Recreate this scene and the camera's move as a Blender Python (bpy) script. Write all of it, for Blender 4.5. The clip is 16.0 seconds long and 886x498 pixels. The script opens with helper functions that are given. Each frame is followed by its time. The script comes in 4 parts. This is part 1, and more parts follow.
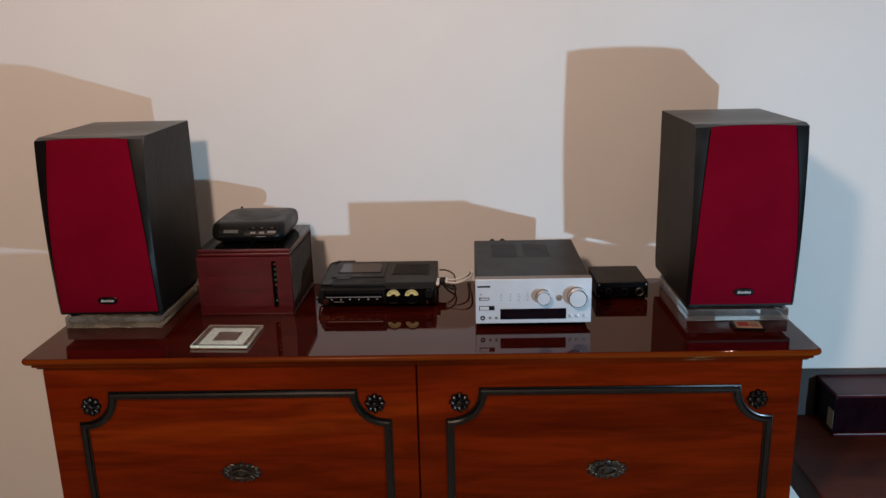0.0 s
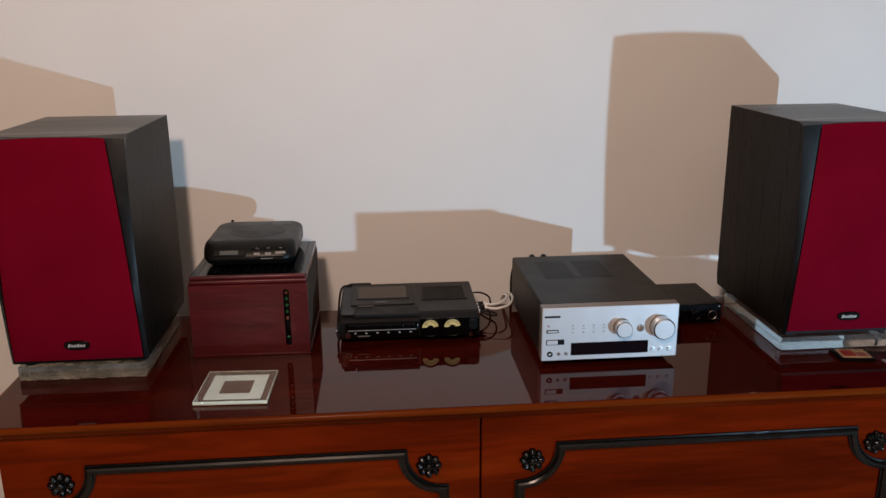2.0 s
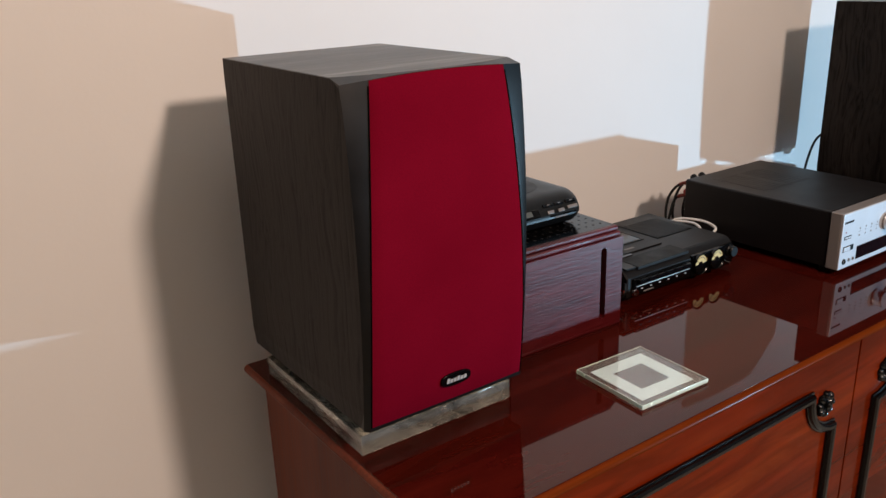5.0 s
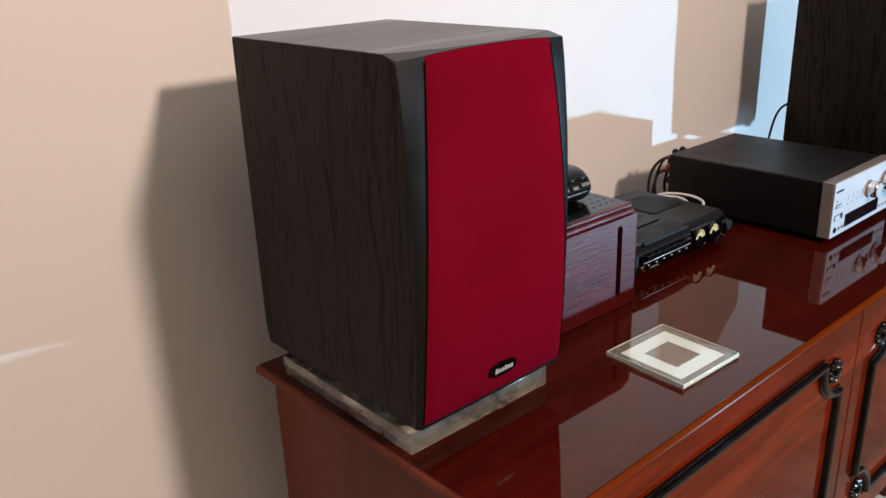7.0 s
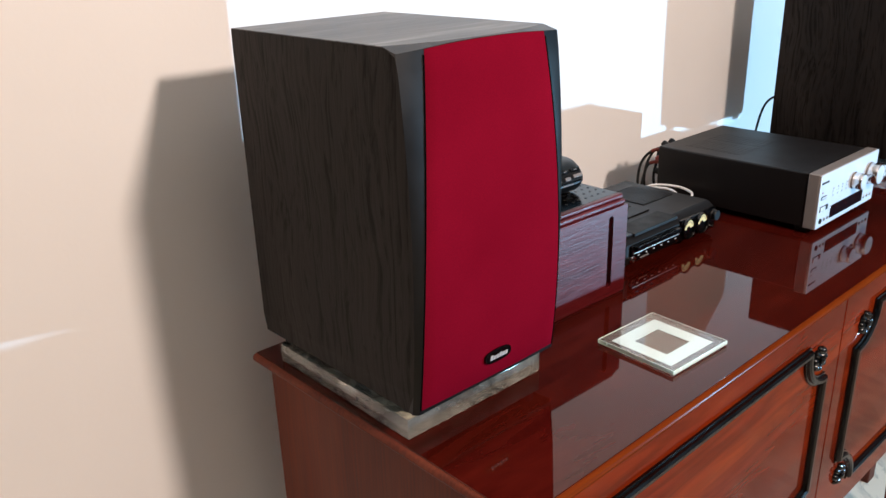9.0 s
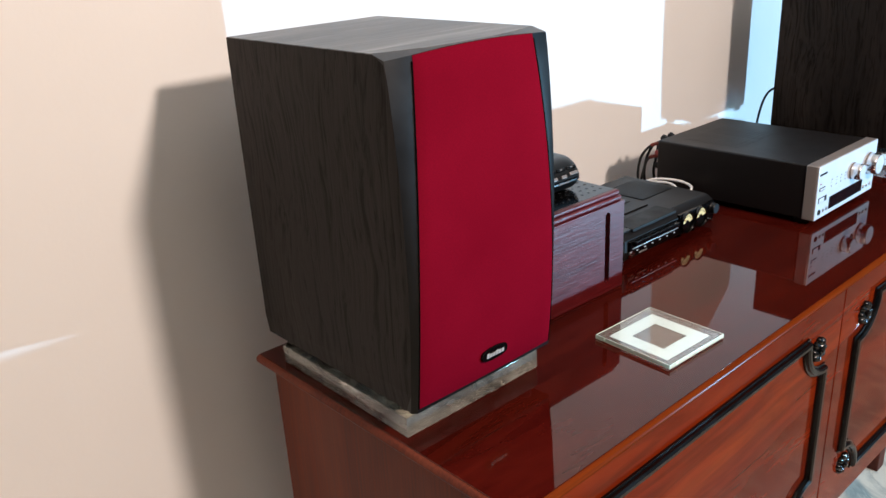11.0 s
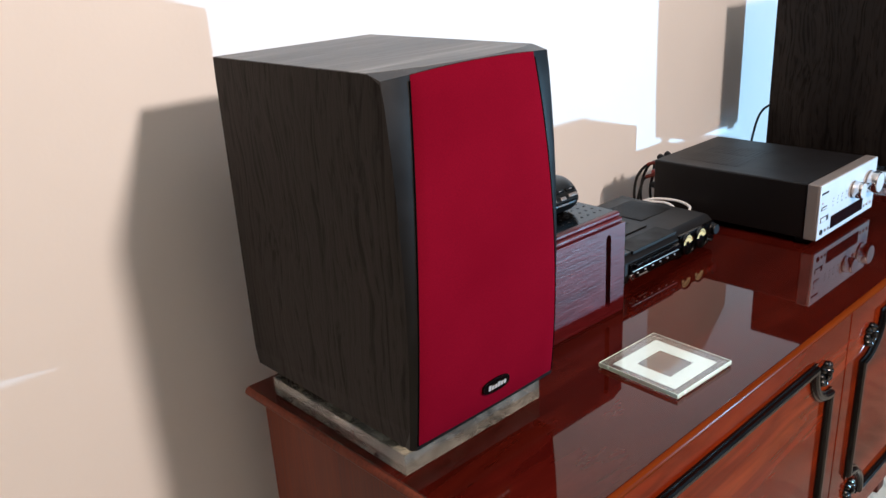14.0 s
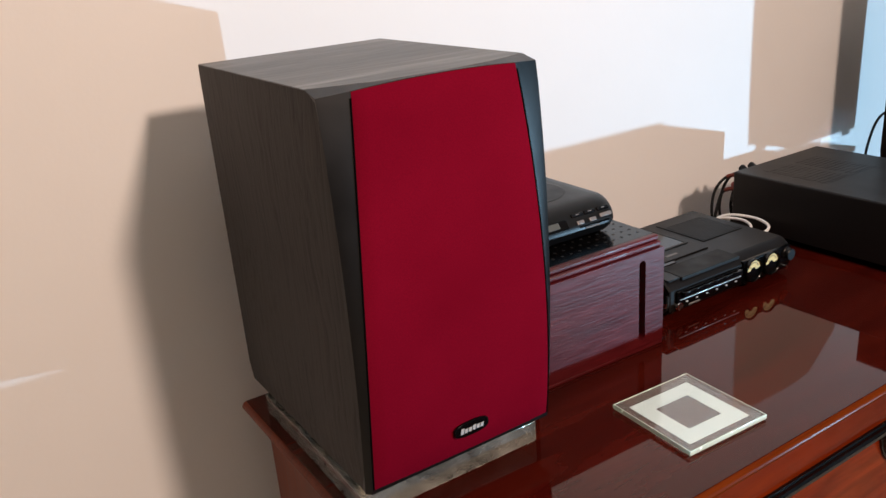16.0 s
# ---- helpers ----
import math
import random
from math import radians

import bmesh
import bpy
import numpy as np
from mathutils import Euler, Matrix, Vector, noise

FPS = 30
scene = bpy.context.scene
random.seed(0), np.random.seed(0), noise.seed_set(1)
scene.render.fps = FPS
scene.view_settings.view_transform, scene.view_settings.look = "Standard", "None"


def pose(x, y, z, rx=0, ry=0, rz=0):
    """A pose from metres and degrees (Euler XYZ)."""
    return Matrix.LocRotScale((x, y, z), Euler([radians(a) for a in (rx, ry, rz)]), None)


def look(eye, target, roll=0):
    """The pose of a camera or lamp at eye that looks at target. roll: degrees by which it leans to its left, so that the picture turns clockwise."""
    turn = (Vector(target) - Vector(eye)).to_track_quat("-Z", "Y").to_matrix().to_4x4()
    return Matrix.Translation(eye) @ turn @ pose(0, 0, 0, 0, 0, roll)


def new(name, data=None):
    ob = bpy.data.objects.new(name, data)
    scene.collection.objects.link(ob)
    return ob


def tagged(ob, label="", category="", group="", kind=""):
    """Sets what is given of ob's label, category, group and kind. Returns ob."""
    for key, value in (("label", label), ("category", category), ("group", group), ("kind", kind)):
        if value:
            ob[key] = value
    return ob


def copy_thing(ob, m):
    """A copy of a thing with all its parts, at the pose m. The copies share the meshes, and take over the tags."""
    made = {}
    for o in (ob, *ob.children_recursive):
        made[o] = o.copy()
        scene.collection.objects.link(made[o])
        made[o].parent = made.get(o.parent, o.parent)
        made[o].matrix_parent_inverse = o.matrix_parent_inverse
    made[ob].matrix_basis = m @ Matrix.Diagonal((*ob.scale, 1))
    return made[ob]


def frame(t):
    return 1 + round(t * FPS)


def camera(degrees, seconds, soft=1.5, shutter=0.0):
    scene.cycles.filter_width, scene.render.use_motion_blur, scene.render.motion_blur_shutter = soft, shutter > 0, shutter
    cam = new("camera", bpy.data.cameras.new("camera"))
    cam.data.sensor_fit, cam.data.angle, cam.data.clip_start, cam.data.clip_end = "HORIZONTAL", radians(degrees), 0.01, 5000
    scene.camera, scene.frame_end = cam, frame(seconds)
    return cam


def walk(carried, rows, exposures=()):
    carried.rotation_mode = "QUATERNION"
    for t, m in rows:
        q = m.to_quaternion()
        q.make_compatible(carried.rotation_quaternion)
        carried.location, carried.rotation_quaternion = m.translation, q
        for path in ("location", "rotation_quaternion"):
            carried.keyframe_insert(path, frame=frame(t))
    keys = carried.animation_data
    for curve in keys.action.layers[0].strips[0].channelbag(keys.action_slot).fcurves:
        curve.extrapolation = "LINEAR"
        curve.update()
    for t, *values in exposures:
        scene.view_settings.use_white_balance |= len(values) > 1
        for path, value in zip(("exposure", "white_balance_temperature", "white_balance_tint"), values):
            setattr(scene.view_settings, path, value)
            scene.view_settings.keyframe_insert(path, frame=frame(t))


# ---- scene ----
cam = camera(56.7, 16.0)
METRES, EYE, TILT, LEAN, TURN = 1.9, 1.45, 0.0, 0.0, 1.7
ROWS = [
    (0.0, 0.0, 0.0, 0.0, -0.37, -15.35, 1.36),
    (0.5, 0.0061, 0.0073, -0.0029, -0.08, -15.17, 1.78),
    (1.0, 0.0155, 0.0309, -0.0041, -0.99, -14.78, 2.21),
    (1.5, -0.0178, 0.0839, -0.0118, -2.78, -15.63, 1.67),
    (2.0, -0.1206, 0.1541, -0.0154, -6.72, -15.71, 0.47),
    (2.2, -0.1713, 0.1709, -0.0242, -5.84, -15.85, 0.8),
    (2.5, -0.2105, 0.2126, -0.0343, -4.09, -16.61, 0.26),
    (3.0, -0.2919, 0.3066, -0.0524, -5.34, -16.79, 2.08),
    (3.5, -0.3756, 0.3771, -0.0519, -10.7, -18.24, 3.07),
    (4.0, -0.4748, 0.4167, -0.0521, -22.69, -18.9, 1.95),
    (6.5, -0.6061, 0.5228, -0.0475, -42.99, -19.97, 2.09),
    (7.0, -0.6122, 0.53, -0.054, -43.88, -20.59, 2.01),
    (7.5, -0.6149, 0.5283, -0.0527, -44.41, -20.78, 1.73),
    (8.0, -0.6182, 0.5281, -0.0527, -44.41, -20.84, 1.64),
    (8.5, -0.6174, 0.5282, -0.0536, -44.61, -20.84, 1.58),
    (9.0, -0.6213, 0.5274, -0.0521, -44.7, -21.2, 1.63),
    (11.5, -0.6187, 0.5157, -0.0466, -44.3, -21.47, 3.14),
    (12.0, -0.6189, 0.5153, -0.0471, -44.21, -21.24, 3.13),
    (12.5, -0.618, 0.5193, -0.0495, -44.45, -21.07, 3.1),
    (13.0, -0.6173, 0.5266, -0.051, -44.96, -21.46, 2.96),
    (13.5, -0.6148, 0.5347, -0.0507, -45.52, -21.46, 2.78),
    (14.0, -0.6093, 0.5354, -0.0491, -45.38, -20.37, 3.11),
    (14.5, -0.6038, 0.5309, -0.0486, -44.86, -19.38, 3.21),
    (15.0, -0.591, 0.524, -0.0501, -43.44, -18.83, 3.51),
    (15.5, -0.5609, 0.5178, -0.0527, -40.0, -19.85, 3.84),
    (16.0, -0.5239, 0.5138, -0.0489, -35.28, -20.54, 4.23),
]
EXPOSURES = [(0.0, 0.0, 6700, 16), (1.0, 0.0, 6700, 16), (2.0, 0.02, 6650, 16), (2.5, 0.0, 6700, 21), (3.0, 0.02, 6550, 18), (3.5, 0.10, 6300, 14), (4.2, 0.35, 6250, 12), (6.3, 0.75, 6350, 12), (7.0, 0.83, 6250, 13), (8.0, 1.08, 5850, 9), (9.0, 1.24, 5800, 8.5), (11.5, 1.24, 5750, 7), (12.5, 1.18, 5750, 8), (13.5, 1.12, 5800, 9), (14.0, 1.17, 5800, 9), (14.6, 0.99, 5850, 9), (15.5, 0.85, 6200, 12), (16.0, 0.87, 6250, 13)]
walk(cam, [(t, pose(0, 0, EYE, TILT, LEAN, TURN) @ pose(METRES * x, METRES * y, METRES * z, 90 + pitch, roll, yaw)) for t, x, y, z, yaw, pitch, roll in ROWS], EXPOSURES)

# ---- world and lights ----
world = bpy.data.worlds.new("world")
scene.world = world
world.use_nodes = True
world.node_tree.nodes["Background"].inputs[0].default_value = (0.75, 0.85, 1.0, 1)
world.node_tree.nodes["Background"].inputs[1].default_value = 0.01


def bulb(name, place, watts, colour, radius):
    data = bpy.data.lights.new(name, "POINT")
    data.energy, data.color, data.shadow_soft_size = watts, colour, radius
    ob = new(name, data)
    ob.location = place
    return ob


# a warm hanging lamp in the room, and a small shaded cool lamp standing low to the right of the console
bulb("warm_lamp", (-0.49, 0.0, 2.04), 71, (1.0, 0.75, 0.58), 0.078)
cool = bpy.data.lights.new("cool_lamp", "SPOT")
cool.energy, cool.color, cool.shadow_soft_size = 103, (0.46, 0.77, 1.0), 0.018
cool.spot_size, cool.spot_blend = radians(128), 0.30
new("cool_lamp", cool).matrix_basis = look((1.16, -0.20, 0.75), (0.15, 1.878, 2.15))


# ---- materials ----
def shader(name, base=(0.5, 0.5, 0.5), rough=0.5, metal=0.0, **more):
    mat = bpy.data.materials.new(name)
    mat.use_nodes = True
    bsdf = mat.node_tree.nodes["Principled BSDF"]
    bsdf.inputs["Base Color"].default_value = (*base, 1)
    bsdf.inputs["Roughness"].default_value = rough
    bsdf.inputs["Metallic"].default_value = metal
    for key, value in more.items():
        bsdf.inputs[key.replace("_", " ")].default_value = value
    return mat, mat.node_tree.nodes, mat.node_tree.links, bsdf


def coords(nodes, links, scale, turn=(0, 0, 0)):
    tc, mp = nodes.new("ShaderNodeTexCoord"), nodes.new("ShaderNodeMapping")
    mp.inputs["Scale"].default_value = scale
    mp.inputs["Rotation"].default_value = [radians(a) for a in turn]
    links.new(tc.outputs["Object"], mp.inputs["Vector"])
    return mp.outputs["Vector"]


def noisy(nodes, links, vector, scale, detail=4, rough=0.55, distortion=0.0):
    n = nodes.new("ShaderNodeTexNoise")
    n.inputs["Scale"].default_value, n.inputs["Detail"].default_value = scale, detail
    n.inputs["Roughness"].default_value, n.inputs["Distortion"].default_value = rough, distortion
    links.new(vector, n.inputs["Vector"])
    return n.outputs["Fac"]


def ramp(nodes, links, fac, stops):
    r = nodes.new("ShaderNodeValToRGB")
    while len(r.color_ramp.elements) < len(stops):
        r.color_ramp.elements.new(0.5)
    for e, (p, c) in zip(r.color_ramp.elements, stops):
        e.position, e.color = p, (*c, 1)
    links.new(fac, r.inputs["Fac"])
    return r.outputs["Color"]


def mixed(nodes, links, fac, a, b, mode="MIX"):
    m = nodes.new("ShaderNodeMix")
    m.data_type, m.blend_type = "RGBA", mode
    if isinstance(fac, float):
        m.inputs[0].default_value = fac
    else:
        links.new(fac, m.inputs[0])
    links.new(a, m.inputs[6])
    links.new(b, m.inputs[7])
    return m.outputs[2]


def spread(nodes, links, fac, low, high, lo=0.3, hi=0.7):
    m = nodes.new("ShaderNodeMapRange")
    for i, v in enumerate((lo, hi, low, high)):
        m.inputs[i + 1].default_value = v
    links.new(fac, m.inputs[0])
    return m.outputs[0]


def relief(nodes, links, bsdf, fac, strength, distance):
    b = nodes.new("ShaderNodeBump")
    b.inputs["Strength"].default_value, b.inputs["Distance"].default_value = strength, distance
    links.new(fac, b.inputs["Height"])
    links.new(b.outputs["Normal"], bsdf.inputs["Normal"])


def wood(name, dark, mid, light, along, rough=0.3, coat=0.0, coat_rough=0.03, figure=3.0, pore=0.25, depth=0.0002, pores=(90, 5), spec=0.3, wavy=0.0, swirl=0.0):
    """Wood with its grain along an axis: broad figure, fine pores, lacquer as a coat."""
    mat, nodes, links, bsdf = shader(name, mid, rough, Specular_IOR_Level=spec)
    broad, fine = [figure * 3.2] * 3, [pores[0] * 4.0] * 3
    i = "xyz".index(along)
    broad[i], fine[i] = figure * 0.45, pores[1] * 1.0
    n1 = noisy(nodes, links, coords(nodes, links, broad), 1.0, 5, 0.6, 0.8)
    way = coords(nodes, links, fine)
    if swirl:
        bend = nodes.new("ShaderNodeTexNoise")
        bend.inputs["Scale"].default_value, bend.inputs["Detail"].default_value = 1.0, 2
        links.new(coords(nodes, links, [7.0 if k == i else 16.0 for k in range(3)]), bend.inputs["Vector"])
        push, total = nodes.new("ShaderNodeVectorMath"), nodes.new("ShaderNodeVectorMath")
        push.operation, push.inputs[3].default_value, total.operation = "SCALE", swirl, "ADD"
        links.new(bend.outputs["Color"], push.inputs[0])
        links.new(way, total.inputs[0])
        links.new(push.outputs[0], total.inputs[1])
        way = total.outputs[0]
    n2 = noisy(nodes, links, way, 1.0, 3, 0.6, wavy)
    figure_colour = ramp(nodes, links, n1, [(0.3, dark), (0.5, mid), (0.72, light)])
    pore_colour = ramp(nodes, links, n2, [(0.38, (1 - pore,) * 3), (0.62, (1 + pore * 0.4,) * 3)])
    links.new(mixed(nodes, links, 1.0, figure_colour, pore_colour, "MULTIPLY"), bsdf.inputs["Base Color"])
    links.new(spread(nodes, links, n2, rough * 0.85, rough * 1.2), bsdf.inputs["Roughness"])
    if swirl:
        links.new(spread(nodes, links, n2, spec * 0.50, spec * 1.30, 0.34, 0.52), bsdf.inputs["Specular IOR Level"])
    bsdf.inputs["Coat Weight"].default_value, bsdf.inputs["Coat Roughness"].default_value = coat, coat_rough
    relief(nodes, links, bsdf, n2, 0.6, depth)
    return mat


def plain(name, base, rough, metal=0.0, grain=400, vary=0.18, depth=0.00005, **more):
    """Plastic, paint or metal with a fine grain and slight smudges."""
    mat, nodes, links, bsdf = shader(name, base, rough, metal, **more)
    v = coords(nodes, links, (1, 1, 1))
    fine, smudge = noisy(nodes, links, v, grain, 3), noisy(nodes, links, v, 22, 4)
    lo, hi = tuple(c * (1 - vary) for c in base), tuple(min(1, c * (1 + vary)) for c in base)
    links.new(ramp(nodes, links, smudge, [(0.3, lo), (0.7, hi)]), bsdf.inputs["Base Color"])
    links.new(spread(nodes, links, smudge, rough * (1 - vary * 1.1), min(1, rough * (1 + vary * 1.3))), bsdf.inputs["Roughness"])
    relief(nodes, links, bsdf, fine, 0.4, depth)
    return mat


def wall_paint():
    mat, nodes, links, bsdf = shader("wall_paint", (0.76, 0.74, 0.71), 0.75)
    v = coords(nodes, links, (1, 1, 1))
    broad, fine = noisy(nodes, links, v, 1.6, 4), noisy(nodes, links, v, 140, 4)
    links.new(ramp(nodes, links, broad, [(0.3, (0.735, 0.72, 0.70)), (0.7, (0.79, 0.78, 0.765))]), bsdf.inputs["Base Color"])
    relief(nodes, links, bsdf, fine, 0.25, 0.0006)
    return mat


def marble():
    mat, nodes, links, bsdf = shader("white_marble", (0.75, 0.74, 0.72), 0.12)
    v = coords(nodes, links, (1, 1, 1))
    veins = noisy(nodes, links, v, 5, 8, 0.65, 1.8)
    links.new(ramp(nodes, links, veins, [(0.38, (0.66, 0.60, 0.49)), (0.5, (0.44, 0.41, 0.35)), (0.54, (0.66, 0.60, 0.49))]), bsdf.inputs["Base Color"])
    return mat


def cloth():
    mat, nodes, links, bsdf = shader("red_grille_cloth", (0.2, 0.002, 0.012), 0.9, Specular_IOR_Level=0.0)
    v = coords(nodes, links, (1, 1, 1))
    weave, broad = noisy(nodes, links, v, 900, 2), noisy(nodes, links, v, 9, 3)
    tint = ramp(nodes, links, broad, [(0.3, (0.126, 0.0020, 0.0100)), (0.7, (0.154, 0.0028, 0.0128))])
    thread = ramp(nodes, links, weave, [(0.3, (0.88, 0.88, 0.88)), (0.7, (1.06, 1.06, 1.06))])
    links.new(mixed(nodes, links, 1.0, tint, thread, "MULTIPLY"), bsdf.inputs["Base Color"])
    relief(nodes, links, bsdf, weave, 0.3, 0.0003)
    return mat


def glassy(name, colour, rough, ior, clear=1.0):
    mat, nodes, links, bsdf = shader(name, colour, rough, Transmission_Weight=clear, IOR=ior)
    v = coords(nodes, links, (1, 1, 1))
    links.new(spread(nodes, links, noisy(nodes, links, v, 60, 4), rough * 0.5, rough * 2), bsdf.inputs["Roughness"])
    return mat


def sawn_acrylic():
    """Clear acrylic with smeared, partly frosted patches."""
    mat, nodes, links, bsdf = shader("clear_acrylic", (0.74, 0.73, 0.66), 0.03, IOR=1.49)
    patch = noisy(nodes, links, coords(nodes, links, (1, 1, 1)), 28, 5, 0.62, 0.8)
    links.new(spread(nodes, links, patch, 0.97, 0.80, 0.35, 0.65), bsdf.inputs["Transmission Weight"])
    links.new(spread(nodes, links, patch, 0.02, 0.12, 0.35, 0.65), bsdf.inputs["Roughness"])
    return mat


def mottled():
    """Scuffed film: dark with pale worn patches."""
    mat, nodes, links, bsdf = shader("scuffed_film", (0.1, 0.1, 0.09), 0.6, Specular_IOR_Level=0.2)
    v = coords(nodes, links, (1, 1, 1))
    patch = noisy(nodes, links, v, 60, 6, 0.62, 1.0)
    links.new(ramp(nodes, links, patch, [(0.38, (0.015, 0.011, 0.008)), (0.48, (0.10, 0.09, 0.07)), (0.55, (0.33, 0.305, 0.25)), (0.67, (0.62, 0.60, 0.52))]), bsdf.inputs["Base Color"])
    relief(nodes, links, bsdf, patch, 0.5, 0.0006)
    return mat


WALL, MARBLE, CLOTH = wall_paint(), marble(), cloth()
# unseen ceiling and far walls, toned down to cut bounce and reflections
CEILING = plain("ceiling_paint", (0.45, 0.43, 0.40), 0.8, grain=60, vary=0.03)
DIM_WALL = plain("dimmed_closing_wall", (0.13, 0.10, 0.08), 0.8, grain=60, vary=0.05)
TOP_WOOD = wood("lacquered_dark_mahogany", (0.022, 0.0017, 0.0010), (0.040, 0.0033, 0.0017), (0.062, 0.0064, 0.0032), "x", 0.022, 0.0, 0.012, 3.6, 0.22, 0.0, (9, 7), spec=0.5, wavy=1.0)
TOP_WOOD.node_tree.nodes["Principled BSDF"].inputs["IOR"].default_value = 1.40
TOP_WOOD.node_tree.nodes["Principled BSDF"].inputs["Specular Tint"].default_value = (1.0, 0.76, 0.55, 1)
FRONT_WOOD = wood("lacquered_red_mahogany", (0.062, 0.0046, 0.0007), (0.116, 0.0100, 0.0012), (0.178, 0.0225, 0.0024), "x", 0.07, 0.0, 0.05, 1.8, 0.28, 0.0, (10, 4), spec=0.09, wavy=1.0)
FRONT_WOOD.node_tree.nodes["Principled BSDF"].inputs["Specular Tint"].default_value = (1.0, 0.70, 0.25, 1)
EDGE_WOOD = wood("orange_mahogany_edge", (0.084, 0.0125, 0.0014), (0.122, 0.0210, 0.0024), (0.165, 0.036, 0.0040), "x", 0.45, 0.08, 0.22, 3.0, 0.15, 0.0, spec=0.0)
SIDE_WOOD = wood("brown_mahogany", (0.090, 0.0190, 0.0085), (0.135, 0.0290, 0.0125), (0.185, 0.044, 0.019), "z", 0.5, 0.15, 0.25, 3.0, 0.22, 0.00002, spec=0.1)
TABLE_WOOD = wood("brown_table_wood", (0.035, 0.008, 0.005), (0.065, 0.014, 0.008), (0.10, 0.024, 0.013), "x", 0.5, 0.0, 0.1, 3.0, 0.25, 0.00006, spec=0.15)
BOX_WOOD = wood("red_stained_wood", (0.040, 0.0008, 0.0020), (0.066, 0.0014, 0.0034), (0.092, 0.0030, 0.0055), "x", 0.40, 0.0, 0.2, 9.0, 0.2, 0.0005, (75, 24), spec=0.55, wavy=0.4)
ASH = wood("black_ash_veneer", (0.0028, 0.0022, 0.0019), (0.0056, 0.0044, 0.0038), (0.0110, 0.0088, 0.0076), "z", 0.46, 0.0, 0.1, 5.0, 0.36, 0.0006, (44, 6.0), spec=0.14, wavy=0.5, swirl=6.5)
# same veneer as ASH; the lit top's brightness is put into a paler colour
ASH_TOP_LIT = wood("black_ash_veneer_top_lit", (0.018, 0.017, 0.016), (0.055, 0.053, 0.050), (0.22, 0.215, 0.205), "x", 0.42, 0.0, 0.1, 7.0, 0.85, 0.0009, (24, 3.5), spec=0.55, wavy=0.6, swirl=3.0)
ASH.node_tree.nodes["Principled BSDF"].inputs["Specular Tint"].default_value = (1.0, 0.84, 0.74, 1)
PURPLE = plain("purple_lacquer", (0.050, 0.0070, 0.0105), 0.32, grain=50, vary=0.1, Specular_IOR_Level=0.2)
DARK_PURPLE = plain("dark_purple_panel", (0.008, 0.001, 0.003), 0.3, Specular_IOR_Level=0.1)
RAIL = plain("dark_grey_board", (0.060, 0.052, 0.052), 0.6, grain=90, vary=0.15, Specular_IOR_Level=0.2)
LABEL = plain("cream_brown_print", (0.42, 0.30, 0.20), 0.5, grain=300, vary=0.3)
EBONY = plain("ebonised_moulding", (0.0022, 0.0021, 0.0021), 0.22, grain=120, depth=0.00005, Specular_IOR_Level=0.40)
BRONZE = plain("dark_bronze", (0.035, 0.028, 0.022), 0.35, 0.6, grain=200, depth=0.0003)
BAFFLE = plain("black_baffle_plastic", (0.0016, 0.0016, 0.0019), 0.40, grain=900, depth=0.00015, Specular_IOR_Level=0.30)
BLACK = plain("black_plastic", (0.0032, 0.003, 0.003), 0.38, grain=500, Specular_IOR_Level=0.2)
GLOSS = plain("gloss_black_plastic", (0.002, 0.002, 0.0024), 0.14, Specular_IOR_Level=0.25)
GREY = plain("dark_grey_plastic", (0.006, 0.0057, 0.0057), 0.36, grain=500, Specular_IOR_Level=0.22)
PAINTED = plain("black_painted_steel", (0.0040, 0.0029, 0.0028), 0.44, grain=700, vary=0.05, depth=0.00012, Specular_IOR_Level=0.27)
MESH = plain("beige_metal_mesh", (0.095, 0.060, 0.042), 0.55, 0.1, Specular_IOR_Level=0.1)
SILVER = plain("brushed_silver_panel", (0.52, 0.55, 0.59), 0.4, 0.25, grain=600, vary=0.05)
BEZEL = plain("grey_bezel_metal", (0.20, 0.18, 0.17), 0.4, 0.3, grain=600, vary=0.05)
CHROME = plain("chrome", (0.78, 0.78, 0.79), 0.10, 1.0, vary=0.04)
SATIN = plain("satin_aluminium", (0.60, 0.60, 0.61), 0.36, 0.75, vary=0.05)
BRUSHED = plain("brushed_grey_metal", (0.36, 0.33, 0.31), 0.32, 1.0, grain=900, vary=0.06)
BADGE_SILVER = plain("silver_badge_print", (0.36, 0.36, 0.36), 0.5, Specular_IOR_Level=0.2)
GREYSILVER = plain("matt_silver_print", (0.17, 0.17, 0.175), 0.8, Specular_IOR_Level=0.1)
SCREEN = plain("dark_display_glass", (0.006, 0.004, 0.006), 0.07)
LCD = plain("grey_lcd", (0.06, 0.065, 0.06), 0.45)
DIAL = plain("cream_meter_face", (0.58, 0.46, 0.18), 0.5, vary=0.06)
WHITE = plain("white_rubber", (0.75, 0.74, 0.72), 0.4, vary=0.05)
CREAM = plain("pale_print", (0.50, 0.57, 0.62), 0.5, vary=0.05)
RED = plain("red_plastic", (0.26, 0.02, 0.015), 0.45)
LAMP_GREY = plain("dull_brown_grey_lens", (0.30, 0.285, 0.28), 0.4)
PLUG_RED = plain("dull_red_rubber", (0.17, 0.030, 0.018), 0.5, Specular_IOR_Level=0.2)
RED_LENS = plain("dull_red_lens", (0.22, 0.07, 0.05), 0.3)
GREEN_LENS = plain("green_lens", (0.03, 0.16, 0.07), 0.25)
BEIGE = plain("beige_label", (0.30, 0.24, 0.15), 0.6)
GAP_SHADE = plain("gap_shade_black", (0.0010, 0.0010, 0.0010), 0.9, Specular_IOR_Level=0.02)
RUBBER = plain("black_rubber", (0.006, 0.006, 0.006), 0.6, Specular_IOR_Level=0.25)
